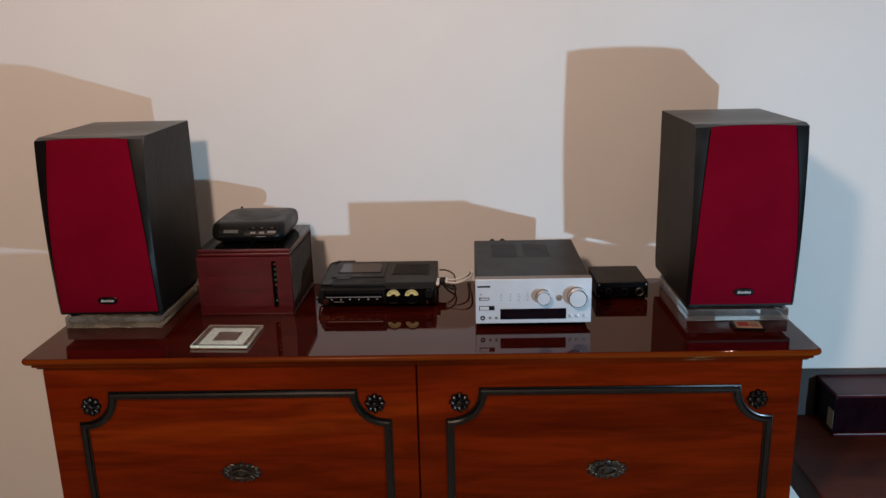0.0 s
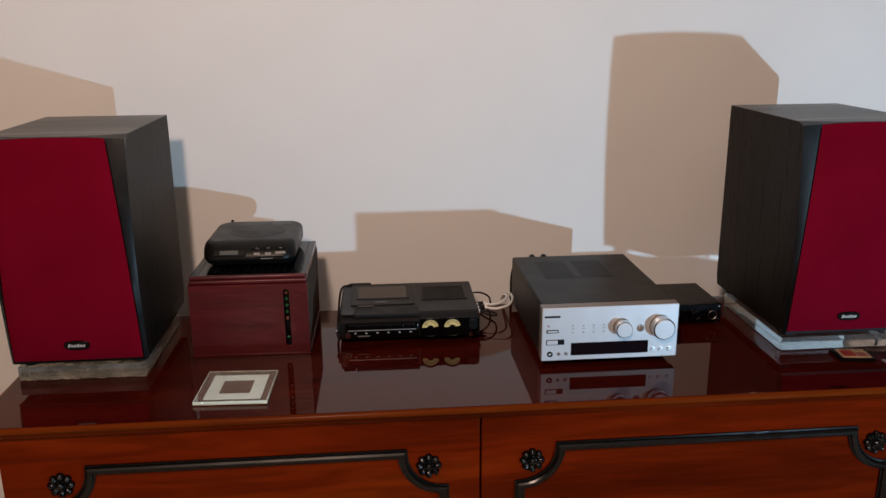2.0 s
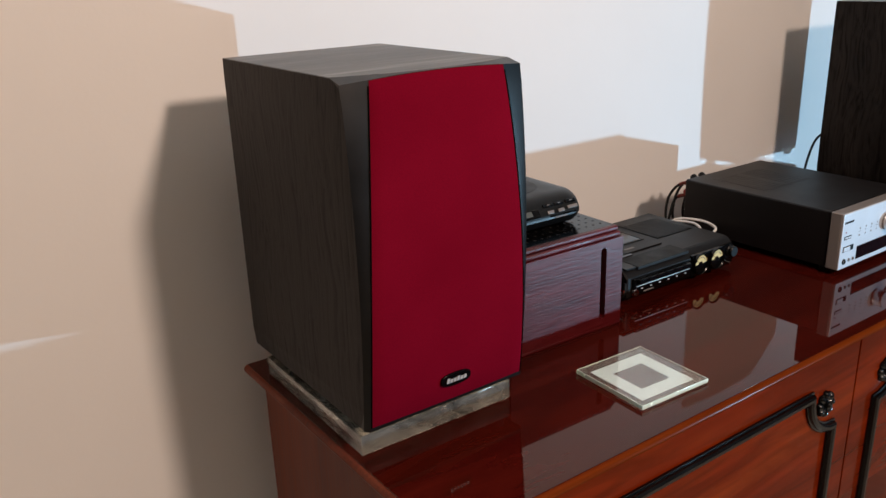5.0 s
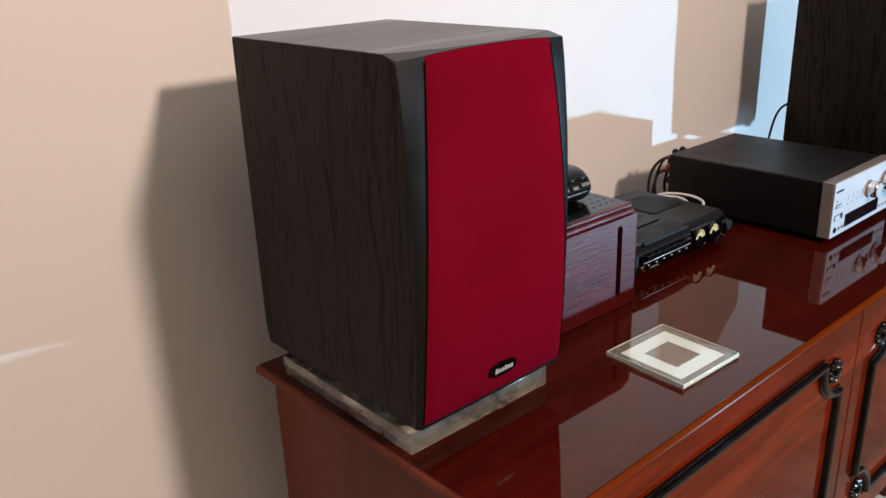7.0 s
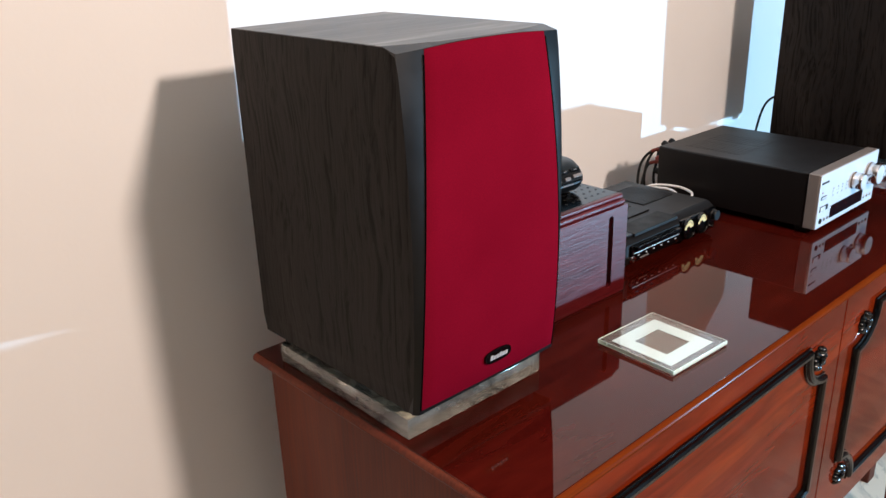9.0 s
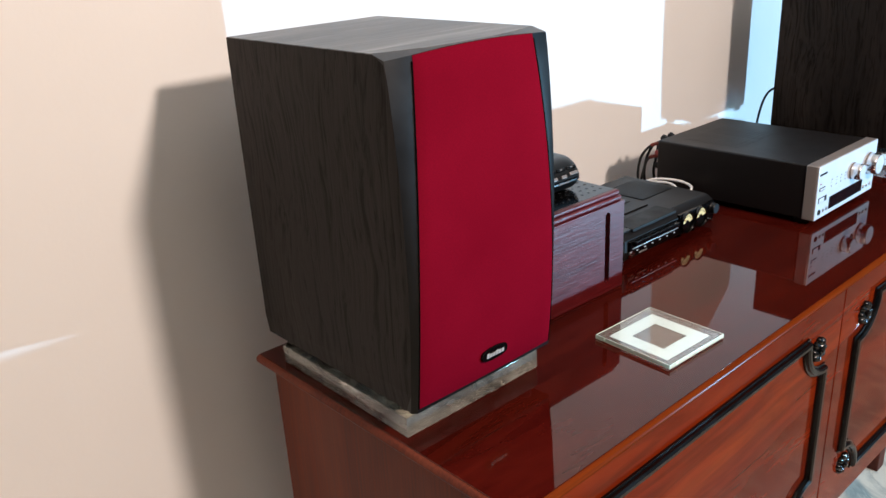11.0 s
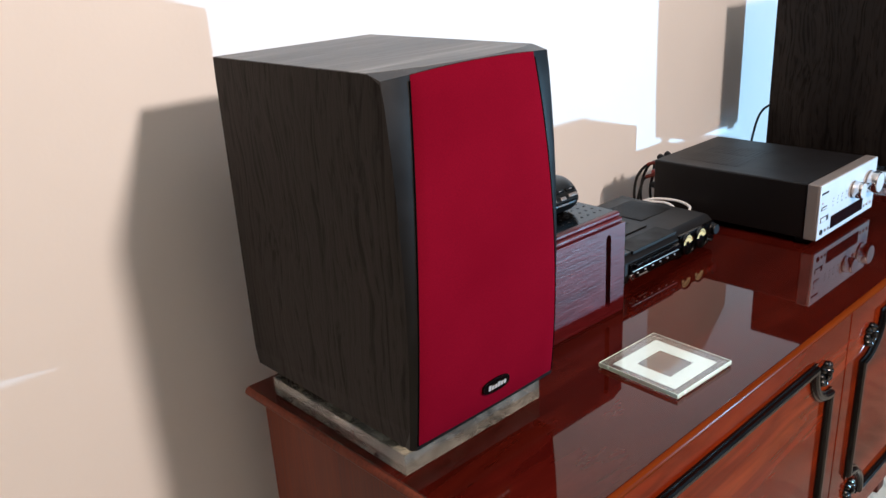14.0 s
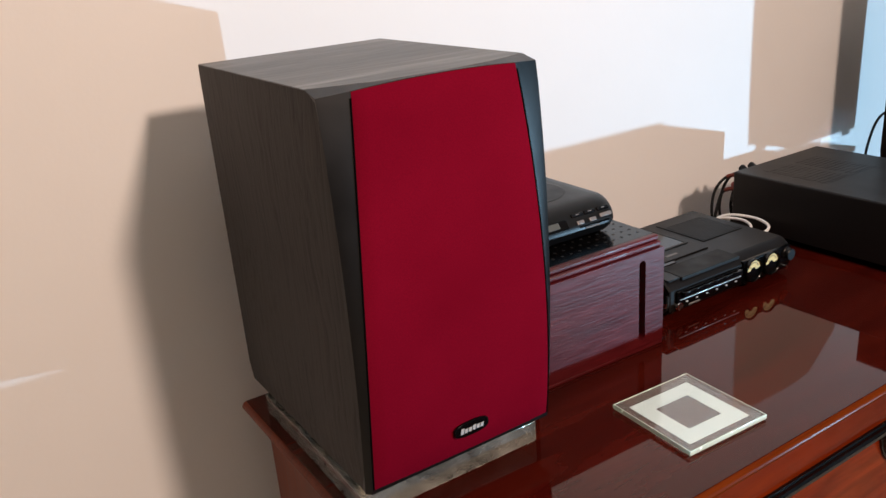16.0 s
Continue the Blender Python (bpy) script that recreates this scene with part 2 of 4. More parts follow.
ACRYLIC = sawn_acrylic()
CLEAR = glassy("polished_acrylic", (0.88, 0.90, 0.89), 0.02, 1.49, 0.97)
FILM = mottled()
EDGE_GLASS = glassy("bright_glass_edge", (0.72, 0.82, 0.76), 0.15, 1.5, 0.45)
GLASS = glassy("clear_glass", (0.86, 0.94, 0.91), 0.01, 1.5, 0.95)


# ---- building helpers ----
def thing(name, x, y, z, label, category, turn=0.0, group="", kind=""):
    ob = new(name)
    ob.empty_display_size = 0.05
    ob.matrix_basis = pose(x, y, z, 0, 0, turn)
    return tagged(ob, label, category, group, kind)


def part(name, bm, material, parent=None, label="", place=None):
    bmesh.ops.recalc_face_normals(bm, faces=bm.faces)
    data = bpy.data.meshes.new(name)
    bm.to_mesh(data)
    bm.free()
    data.materials.append(material)
    data.shade_smooth()
    data.set_sharp_from_angle(angle=radians(32))
    for face in data.polygons:
        if max(abs(v) for v in face.normal) > 0.99999:
            face.use_smooth = False
    ob = new(name, data)
    ob.parent = parent
    if place is not None:
        ob.matrix_basis = place
    return tagged(ob, label)


def again(ob, place, label=""):
    """A further piece on the same mesh."""
    twin = new(ob.name.split(".")[0], ob.data)
    twin.parent, twin.matrix_basis = ob.parent, place
    return tagged(twin, label)


def block(x0, x1, y0, y1, z0, z1, bevel=0.0, steps=2, bm=None):
    bm = bm or bmesh.new()
    made = bmesh.ops.create_cube(bm, size=1.0, matrix=Matrix.Translation(((x0 + x1) / 2, (y0 + y1) / 2, (z0 + z1) / 2)) @ Matrix.Diagonal((x1 - x0, y1 - y0, z1 - z0, 1)))
    if bevel:
        edges = {e for v in made["verts"] for e in v.link_edges}
        bmesh.ops.bevel(bm, geom=list(edges), offset=bevel, segments=steps, profile=0.5, affect="EDGES")
    return bm


def lathe(profile, place=None, steps=32, bm=None):
    """A turned form: profile of (radius, height) about z, then set at a pose."""
    bm, place = bm or bmesh.new(), place or Matrix()
    rings = []
    for r, h in profile:
        if r < 1e-6:
            rings.append([bm.verts.new(place @ Vector((0, 0, h)))])
        else:
            rings.append([bm.verts.new(place @ Vector((r * math.cos(a), r * math.sin(a), h))) for a in (2 * math.pi * k / steps for k in range(steps))])
    for a, b in zip(rings, rings[1:]):
        for k in range(steps):
            ring = [a[k % len(a)], a[(k + 1) % len(a)], b[(k + 1) % len(b)], b[k % len(b)]]
            face = list(dict.fromkeys(ring))
            if len(face) > 2:
                bm.faces.new(face)
    return bm


def extruded(outline, low, high, place=None, bm=None, inset=0.0):
    """A prism over an outline in x and y, with its upper rim drawn in by inset."""
    bm, place = bm or bmesh.new(), place or Matrix()
    cx, cy = sum(p[0] for p in outline) / len(outline), sum(p[1] for p in outline) / len(outline)
    levels = [(low, 0.0), (high - inset, 0.0)] + ([(high - inset * 0.3, inset * 0.3), (high, inset)] if inset else [(high, 0.0)])
    levels = levels if inset else [(low, 0.0), (high, 0.0)]
    rings = []
    for h, d in levels:
        ring = []
        for x, y in outline:
            length = math.hypot(x - cx, y - cy) or 1
            s = 1 - d / length
            ring.append(bm.verts.new(place @ Vector((cx + (x - cx) * s, cy + (y - cy) * s, h))))
        rings.append(ring)
    n = len(outline)
    for a, b in zip(rings, rings[1:]):
        for k in range(n):
            bm.faces.new((a[k], a[(k + 1) % n], b[(k + 1) % n], b[k]))
    bm.faces.new(rings[0][::-1])
    bm.faces.new(rings[-1])
    return bm


def rounded(x0, x1, y0, y1, r, steps=6):
    points = []
    for cx, cy, a0 in ((x1 - r, y1 - r, 0), (x0 + r, y1 - r, 90), (x0 + r, y0 + r, 180), (x1 - r, y0 + r, 270)):
        points += [(cx + r * math.cos(radians(a0 + 90 * k / steps)), cy + r * math.sin(radians(a0 + 90 * k / steps))) for k in range(steps + 1)]
    return points


def smooth_path(points, steps=8):
    pts = [Vector(p) for p in points]
    pts = [2 * pts[0] - pts[1]] + pts + [2 * pts[-1] - pts[-2]]
    out = []
    for a, b, c, d in zip(pts, pts[1:], pts[2:], pts[3:]):
        for k in range(steps):
            t = k / steps
            out.append(0.5 * (2 * b + (c - a) * t + (2 * a - 5 * b + 4 * c - d) * t * t + (3 * b - a - 3 * c + d) * t ** 3))
    return out + [pts[-2]]


def tube(points, radius, sides=8, closed=False, bm=None):
    """A round bar along a line of points."""
    bm = bm or bmesh.new()
    pts = [Vector(p) for p in points]
    n = len(pts)
    rings, up = [], None
    for i, p in enumerate(pts):
        if closed:
            way = (pts[(i + 1) % n] - pts[i - 1]).normalized()
        else:
            way = (pts[min(i + 1, n - 1)] - pts[max(i - 1, 0)]).normalized()
        if up is None:
            up = way.orthogonal().normalized()
        up = (up - way * up.dot(way)).normalized()
        side = way.cross(up)
        rings.append([bm.verts.new(p + radius * (math.cos(a) * up + math.sin(a) * side)) for a in (2 * math.pi * k / sides for k in range(sides))])
    for a, b in zip(rings, rings[1:] + rings[:1] if closed else rings[1:]):
        for k in range(sides):
            bm.faces.new((a[k], a[(k + 1) % sides], b[(k + 1) % sides], b[k]))
    if not closed:
        bm.faces.new(rings[0][::-1])
        bm.faces.new(rings[-1])
    return bm


FACING = Matrix.Rotation(radians(90), 4, "X")   # turns z to -y: for what is fixed to a front


def facing(x, y, z):
    return Matrix.Translation((x, y, z)) @ FACING


# ---- the room ----
NORTH, WEST, EAST, SOUTH, HIGH = 1.878, -3.4, 3.6, -4.6, 2.9


def shell(name, x0, x1, y0, y1, z0, z1, material, label, category):
    ob = part(name, block(x0, x1, y0, y1, z0, z1), material)
    return tagged(ob, label, category, kind="structure")


shell("floor", WEST, EAST, SOUTH, NORTH, -0.12, 0.0, MARBLE, "white marble floor with grey veins", "floor")
shell("wall_north", WEST, EAST, NORTH, NORTH + 0.12, 0, HIGH, WALL, "plain off-white painted wall behind the console", "wall")
shell("wall_south", WEST, EAST, SOUTH - 0.12, SOUTH, 0, HIGH, DIM_WALL, "unseen closing wall, darkened to cut reflections", "wall")
shell("wall_west", WEST - 0.12, WEST, SOUTH - 0.12, NORTH + 0.12, 0, HIGH, DIM_WALL, "unseen closing wall, darkened to cut reflections", "wall")
shell("wall_east", EAST, EAST + 0.12, SOUTH - 0.12, NORTH + 0.12, 0, HIGH, DIM_WALL, "unseen closing wall, darkened to cut reflections", "wall")
shell("ceiling", WEST - 0.12, EAST + 0.12, SOUTH - 0.12, NORTH + 0.12, HIGH, HIGH + 0.1, CEILING, "plain pale ceiling", "ceiling")

# ---- the console ----
TOP = 0.892
BODY_L, BODY_R, BODY_F, BODY_B, BODY_LOW = -0.769, 0.588, 1.354, 1.755, 0.445
GAP = -0.0935


def rosette(name, parent, x, y, z, r):
    """A carved flower of eight petals round a boss."""
    bm, rings, steps = bmesh.new(), [], 64
    for f, h in ((1.0, 0.0), (1.0, 0.002), (0.93, 0.0055), (0.75, 0.0078), (0.55, 0.0068), (0.36, 0.003), (0.30, 0.003), (0.27, 0.0085), (0.15, 0.0108)):
        ring = []
        for k in range(steps):
            a = 2 * math.pi * k / steps
            lobe = abs(math.cos(4 * a)) ** 0.6
            w = 1.0 if f < 0.34 else 0.80 + 0.20 * lobe
            lift = h if f < 0.34 else h * (0.35 + 0.65 * lobe)
            ring.append(bm.verts.new(facing(x, y, z) @ Vector((r * f * w * math.cos(a), r * f * w * math.sin(a), lift))))
        rings.append(ring)
    for p, q in zip(rings, rings[1:]):
        for k in range(steps):
            bm.faces.new((p[k], p[(k + 1) % steps], q[(k + 1) % steps], q[k]))
    bm.faces.new(rings[-1])
    return part(name, bm, EBONY, parent, "carved ebonised flower rosette")


def moulding(parent, x0, x1, z0, z1, notch, y):
    """A half-round strip round a panel, with hollow notched corners."""
    order = []
    for cx, cz, a0, a1 in ((x0, z1, 270, 360), (x1, z1, 180, 270), (x1, z0, 90, 180), (x0, z0, 0, 90)):
        order.append([(cx + notch * math.cos(radians(a0 + (a1 - a0) * k / 8)), cz + notch * math.sin(radians(a0 + (a1 - a0) * k / 8))) for k in range(9)])
    path = [p for arc in order for p in arc]
    bm = bmesh.new()
    profile = [(-0.0075, 0.0), (-0.0075, 0.003), (-0.005, 0.0035), (-0.0045, 0.007), (-0.002, 0.0092), (0.002, 0.0092), (0.0045, 0.007), (0.005, 0.0035), (0.0075, 0.003), (0.0075, 0.0)]
    n, rings = len(path), []
    for i, (px, pz) in enumerate(path):
        before, after = Vector(path[i - 1]), Vector(path[(i + 1) % n])
        here = Vector((px, pz))
        d1, d2 = (here - before).normalized(), (after - here).normalized()
        n1, n2 = Vector((-d1.y, d1.x)), Vector((-d2.y, d2.x))
        m = (n1 + n2).normalized()
        m *= min(1.6, 1 / max(0.3, m.dot(n1)))
        rings.append([bm.verts.new((px + m.x * u, y - h, pz + m.y * u)) for u, h in profile])
    for a, b in zip(rings, rings[1:] + rings[:1]):
        for k in range(len(profile) - 1):
            bm.faces.new((a[k], a[k + 1], b[k + 1], b[k]))
    return part("moulding", bm, EBONY, parent, "black ebonised panel moulding with notched corners")


def pull(parent, x, y, z):
    """An oval scalloped plate with a ring on a boss."""
    n = 48
    outline = [((0.0365 + 0.003 * math.cos(12 * a)) * math.cos(a), (0.0185 + 0.0022 * math.cos(12 * a)) * math.sin(a)) for a in (2 * math.pi * k / n for k in range(n))]
    bm = extruded(outline, 0, 0.004, facing(x, y, z), None, 0.003)
    for k in range(16):
        a = 2 * math.pi * k / 16
        bmesh.ops.create_uvsphere(bm, u_segments=8, v_segments=5, radius=1.0, matrix=facing(x, y, z) @ Matrix.Translation((0.029 * math.cos(a), 0.0142 * math.sin(a), 0.004)) @ Matrix.Rotation(a, 4, "Z") @ Matrix.Diagonal((0.0055, 0.0032, 0.003, 1)))
    plate = part("pull", bm, BRONZE, parent, "oval dark bronze pull with scalloped rim")
    ring = [facing(x, y, z) @ Vector((0.017 * math.cos(a), 0.0085 * math.sin(a) - 0.001, 0.008)) for a in (2 * math.pi * k / 24 for k in range(24))]
    bm = tube(ring, 0.0022, 8, True)
    lathe([(0, 0.008), (0.006, 0.007), (0.009, 0.004), (0.009, 0.002)], facing(x, y, z), 16, bm)
    part("pull", bm, BRONZE, parent, "dark bronze ring on a round boss")


def nosed_outline(out, corner=0.011):
    """The top's outline seen from above, its two front corners rounded, grown by out."""
    x0, x1, y0, y1, r = -0.793 - out, 0.609 + out, 1.3365 - out, 1.757, corner + out
    points = [(x1, y1), (x0, y1)]
    for cx, a0 in ((x0 + r, 180), (x1 - r, 270)):
        points += [(cx + r * math.cos(radians(a0 + 15 * k)), y0 + r + r * math.sin(radians(a0 + 15 * k))) for k in range(7)]
    return points


def nosing(first, last):
    """A stretch of the rounded edge that runs along both ends and the front of the top."""
    bm = bmesh.new()
    rings = []
    for out, drop in ((0.0002, 0.0006), (0.0022, 0.0010), (0.0044, 0.0030), (0.0054, 0.0062), (0.0046, 0.0088), (0.0026, 0.0106), (0.0002, 0.0114), (-0.0300, 0.0114)):
        line = nosed_outline(out)
        rings.append([bm.verts.new((x, y, TOP - drop)) for x, y in (line[1:] + line[:1])[first:last]])
    for a, b in zip(rings, rings[1:]):
        for k in range(len(a) - 1):
            bm.faces.new((a[k], a[k + 1], b[k + 1], b[k]))
    return bm


def console():
    c = thing("console", 0, 0, 0, "lacquered mahogany console with black mouldings on square tapered legs", "sideboard")
    part("tabletop", extruded(nosed_outline(0.0), TOP - 0.0105, TOP, None, None, 0.0008), TOP_WOOD, c, "mirror-glossy dark red lacquered top")
    part("edge_strip", nosing(3, 15), EDGE_WOOD, c, "thin rounded orange-brown nosing")
    part("end_strip", nosing(0, 4), SIDE_WOOD, c, "brown rounded end")
    part("end_strip", nosing(14, 16), SIDE_WOOD, c, "brown rounded end")
    part("bead", block(BODY_L - 0.013, BODY_R + 0.013, BODY_F - 0.013, BODY_B, TOP - 0.0188, TOP - 0.0118, 0.002, 3), FRONT_WOOD, c, "narrow bead under the nosing")
    part("cornice", block(BODY_L - 0.007, BODY_R + 0.007, BODY_F - 0.007, BODY_B, TOP - 0.0242, TOP - 0.0190, 0.002, 3), FRONT_WOOD, c)
    part("carcase", block(BODY_L + 0.02, BODY_R - 0.02, BODY_F + 0.024, BODY_B, BODY_LOW + 0.002, TOP - 0.0245), SIDE_WOOD, c)
    # sides run on unseen below the body to block light passing under
    for x0, x1 in ((BODY_L, BODY_L + 0.0195), (BODY_R - 0.0195, BODY_R)):
        part("side_panel", block(x0, x1, BODY_F + 0.0235, BODY_B + 0.015, BODY_LOW - 0.145, TOP - 0.0245, 0.001), SIDE_WOOD, c, "brown mahogany side, extended unseen below to block light")
    for x0, x1, k0, k1, knob in ((BODY_L, GAP - 0.0014, -0.707, -0.148, -0.425), (GAP + 0.0014, BODY_R, -0.035, 0.536, 0.250)):
        door = part("door", block(x0, x1, BODY_F, BODY_F + 0.022, BODY_LOW, TOP - 0.0246, 0.0012), FRONT_WOOD, c, "red-brown mahogany door with streaky grain")
        moulding(door, k0, k1, 0.502, 0.813, 0.060, BODY_F)
        for rx, rz in ((k0 + 0.018, 0.792), (k1 - 0.022, 0.792), (k0 + 0.018, 0.523), (k1 - 0.022, 0.523)):
            rosette("rosette", door, rx, BODY_F, rz, 0.019)
        pull(door, knob, BODY_F, 0.655)
    for x in (BODY_L + 0.047, BODY_R - 0.047):
        for y in (BODY_F + 0.052, BODY_B - 0.045):
            square = Matrix.Translation((x, y, 0)) @ Matrix.Rotation(radians(45), 4, "Z")
            bm = lathe([(0, 0), (0.019, 0), (0.020, 0.004), (0.034, BODY_LOW - 0.06), (0.035, BODY_LOW - 0.05), (0.035, BODY_LOW + 0.001), (0, BODY_LOW + 0.001)], square, 4)
            part("leg", bm, SIDE_WOOD, c, "square tapered mahogany leg")
    return c


console()


# ---- loudspeakers on acrylic slabs ----
SW, SD, SH = 0.200, 0.266, 0.3390   # a loudspeaker's width, depth and height


def bow(v):
    """How far the front swells forward between foot and top."""
    return 0.010 * (1 - (2 * v - 1) ** 2)


def cut(v):
    """How far the front bevel comes in from the side, from the foot (v=0) to the top (v=1)."""
    return 0.0045 + 0.0200 * v ** 1.9


EDGE_IN, RIM, DROP = 0.0070, 0.0240, 0.0046   # bevel's rear edge, depth of the sloping rim, its fall at the corners


def arc(u):
    """How far back the sloping upper rim reaches, from the middle (u=0) to the sides (u=1)."""
    return 0.0045 + (RIM - 0.0045) * abs(u) ** 2.2


def speaker():
    s = thing("loudspeaker", 0, 0, 0, "black ash bookshelf loudspeaker with red cloth grille on a clear slab", "loudspeaker", group="pair of loudspeakers")
    half = SW / 2
    # carcase, its two front top corners falling away
    cabinet, rings, rows = bmesh.new(), [], 16
    for i in range(rows + 1):
        v = i / rows
        y = EDGE_IN - bow(v)
        e = {0: 0.0015, rows: 0.0003}.get(i, 0.0)
        z = v * (SH - 0.0008) if i else 0.0
        dip = DROP + 0.0008 if i == rows else 0.0
        rings.append([cabinet.verts.new(p) for p in ((-half + e, y, z - dip), (half - e, y, z - dip), (half - e, RIM, z), (half - e, SD - e, z), (-half + e, SD - e, z), (-half + e, RIM, z))])
    for p, q in zip(rings, rings[1:]):
        for k in range(6):
            cabinet.faces.new((p[k], p[(k + 1) % 6], q[(k + 1) % 6], q[k]))
    for ring in (rings[0], rings[-1]):
        cabinet.faces.new((ring[0], ring[1], ring[2], ring[5]))
        cabinet.faces.new((ring[5], ring[2], ring[3], ring[4]))
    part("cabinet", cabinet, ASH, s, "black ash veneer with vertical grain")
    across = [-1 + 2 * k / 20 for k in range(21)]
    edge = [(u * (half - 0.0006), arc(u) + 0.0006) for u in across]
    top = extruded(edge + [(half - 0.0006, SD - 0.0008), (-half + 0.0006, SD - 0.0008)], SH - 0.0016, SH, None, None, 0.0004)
    part("top_panel", top, ASH_TOP_LIT, s, "black ash veneer top with pale streaks, lit brightness in its colour")
    # baffle: bevelled at both sides, its upper rim an arched slope that falls to the corners
    bm, rings, rows = bmesh.new(), [], 16
    for i in range(rows + 1):
        v = i / rows
        c = cut(v)
        steps = [-1 + 2 * k / 16 for k in range(17)]
        line = [(-half, EDGE_IN)] + [((half - c) * u, 0.002) for u in steps] + [(half, EDGE_IN)]
        ring = []
        for deep in (False, True):
            for x, y in (line[::-1] if deep else line):
                u = x / half
                z = v * (SH - 0.0003)
                if deep and i == rows:
                    ring.append(bm.verts.new((x * 0.996, arc(u), SH - 0.0002)))
                    continue
                if i == rows:
                    z -= DROP * u * u
                ring.append(bm.verts.new((x * 0.985 if deep else x, 0.0148 if deep else y - bow(v), z)))
        rings.append(ring)
    n = len(rings[0])
    for p, q in zip(rings, rings[1:]):
        for k in range(n):
            bm.faces.new((p[k], p[(k + 1) % n], q[(k + 1) % n], q[k]))
    for ring in (rings[0], rings[-1]):
        for k in range(n // 2 - 1):
            bm.faces.new((ring[k], ring[k + 1], ring[n - 2 - k], ring[n - 1 - k]))
    part("baffle", bm, BAFFLE, s, "bevelled black front")
    # grille: a padded cloth panel that narrows upwards, with an arched upper edge
    bm, grid = bmesh.new(), []
    cols, rows = 24, 30
    for i in range(rows + 1):
        v = i / rows
        line = []
        for j in range(cols + 1):
            u = -1 + 2 * j / cols
            c = cut(v) + 0.0014
            top = SH - 0.0006 - DROP * u * u * ((half - c) / half) ** 2
            z = 0.0045 + v * (top - 0.0045)
            rim = min(1.0, (1 - abs(u)) / 0.04, v / 0.025, (1 - v) / 0.025)
            y = 0.0018 - 0.0026 * math.sqrt(max(0.0, 1 - (1 - rim) ** 2)) - 0.0015 * (1 - u * u) - bow(z / SH)
            line.append(bm.verts.new(((half - c) * u, y, z)))
        grid.append(line)
    for a, b in zip(grid, grid[1:]):
        for j in range(cols):
            bm.faces.new((a[j], a[j + 1], b[j + 1], b[j]))
    grille = part("grille", bm, CLOTH, s, "dark red cloth grille")
    # black strips stand in for the shade in the gap beside the cloth
    for side in (-1, 1):
        bm, rings = bmesh.new(), []
        for i in range(17):
            v = 0.014 + 0.963 * i / 16
            outer = half - cut(v) - 0.0003
            rings.append([bm.verts.new((side * x, y - bow(v), v * SH)) for x, y in ((outer, 0.0030), (outer, 0.0014), (outer - 0.0015, 0.0014), (outer - 0.0015, 0.0030))])
        for p, q in zip(rings, rings[1:]):
            for k in range(4):
                bm.faces.new((p[k], p[(k + 1) % 4], q[(k + 1) % 4], q[k]))
        bm.faces.new(rings[0])
        bm.faces.new(rings[-1])
        part("joint", bm, GAP_SHADE, grille, "shade of the joint beside the cloth, as a black strip")
    badge = part("badge", extruded([(0.0185 * math.cos(a) * (1 + 0.12 * math.sin(2 * a) ** 2), 0.0072 * math.sin(a) * (1 + 0.06 * math.sin(2 * a) ** 2)) for a in (2 * math.pi * k / 40 for k in range(40))], 0, 0.0025, facing(0.002, -0.0021 - bow(0.1), 0.0305), None, 0.001), GLOSS, grille, "black oval badge with a silver bar")
    y = -0.0049 - bow(0.1)
    for k, tall in enumerate((0.0050, 0.0037, 0.0037, 0.0046, 0.0037, 0.0037)):
        x, w = -0.0105 + k * 0.0042, 0.0032
        outline = [(x, 0.0280), (x + w, 0.0280), (x + w + 0.25 * tall, 0.0280 + tall), (x + 0.25 * tall, 0.0280 + tall)]
        part("badge_bar", extruded(outline, 0, 0.0006, facing(0, y + 0.0004, 0)), BADGE_SILVER, badge, "small slanted silver bar")
    for x in (-half + 0.02, half - 0.02):
        for y in (0.03, SD - 0.03):
            part("foot", lathe([(0, -0.0103), (0.010, -0.0103), (0.012, -0.0085), (0.012, 0.0005), (0, 0.0005)], Matrix.Translation((x, y, 0)), 16), RUBBER, s)
    for z, r in ((0.06, 0.018),):
        part("terminal_cup", lathe([(0, 0.004), (r, 0.004), (r * 1.1, 0.0), (0, 0.0)], Matrix.Translation((0, SD, z)) @ Matrix.Rotation(radians(-90), 4, "X"), 20), BLACK, s)
    return s


SLAB_H = 0.0225


def slab(x, y, turn=0.0, scuffed=True):
    w, d = 0.190, 0.226
    t = thing("acrylic_slab", x, y, TOP + 0.0006, "thick acrylic slab with scuffed film under a loudspeaker" if scuffed else "thick clear acrylic slab under a loudspeaker", "plinth", turn, "pair of acrylic slabs")
    clear = part("slab", block(-w / 2, w / 2, 0, d, 0.0006, SLAB_H, 0.0008), ACRYLIC if scuffed else CLEAR, t, "clear acrylic block")
    clear.visible_shadow = False
    if scuffed:
        part("film", block(-w / 2 + 0.001, w / 2 - 0.001, 0.001, d - 0.001, 0.0, 0.0005), FILM, t, "scuffed grey film on the underside")
    for px in (-w / 2 + 0.02, w / 2 - 0.02):
        for py in (0.02, d - 0.02):
            part("pad", lathe([(0, 0.0009), (0.006, 0.0009), (0.006, 0.0), (0, 0.0)], Matrix.Translation((px, py, SLAB_H)), 14), RUBBER, t)
    return t


slab(-0.690, 1.489, -0.5)
slab(0.512, 1.481, 0.0, False)
left_speaker = speaker()
left_speaker.matrix_basis = pose(-0.6865, 1.473, TOP + 0.0006 + SLAB_H + 0.0112, 0, 0, 0)
copy_thing(left_speaker, pose(0.511, 1.467, TOP + 0.0006 + SLAB_H + 0.0112, 0, 0, 0))


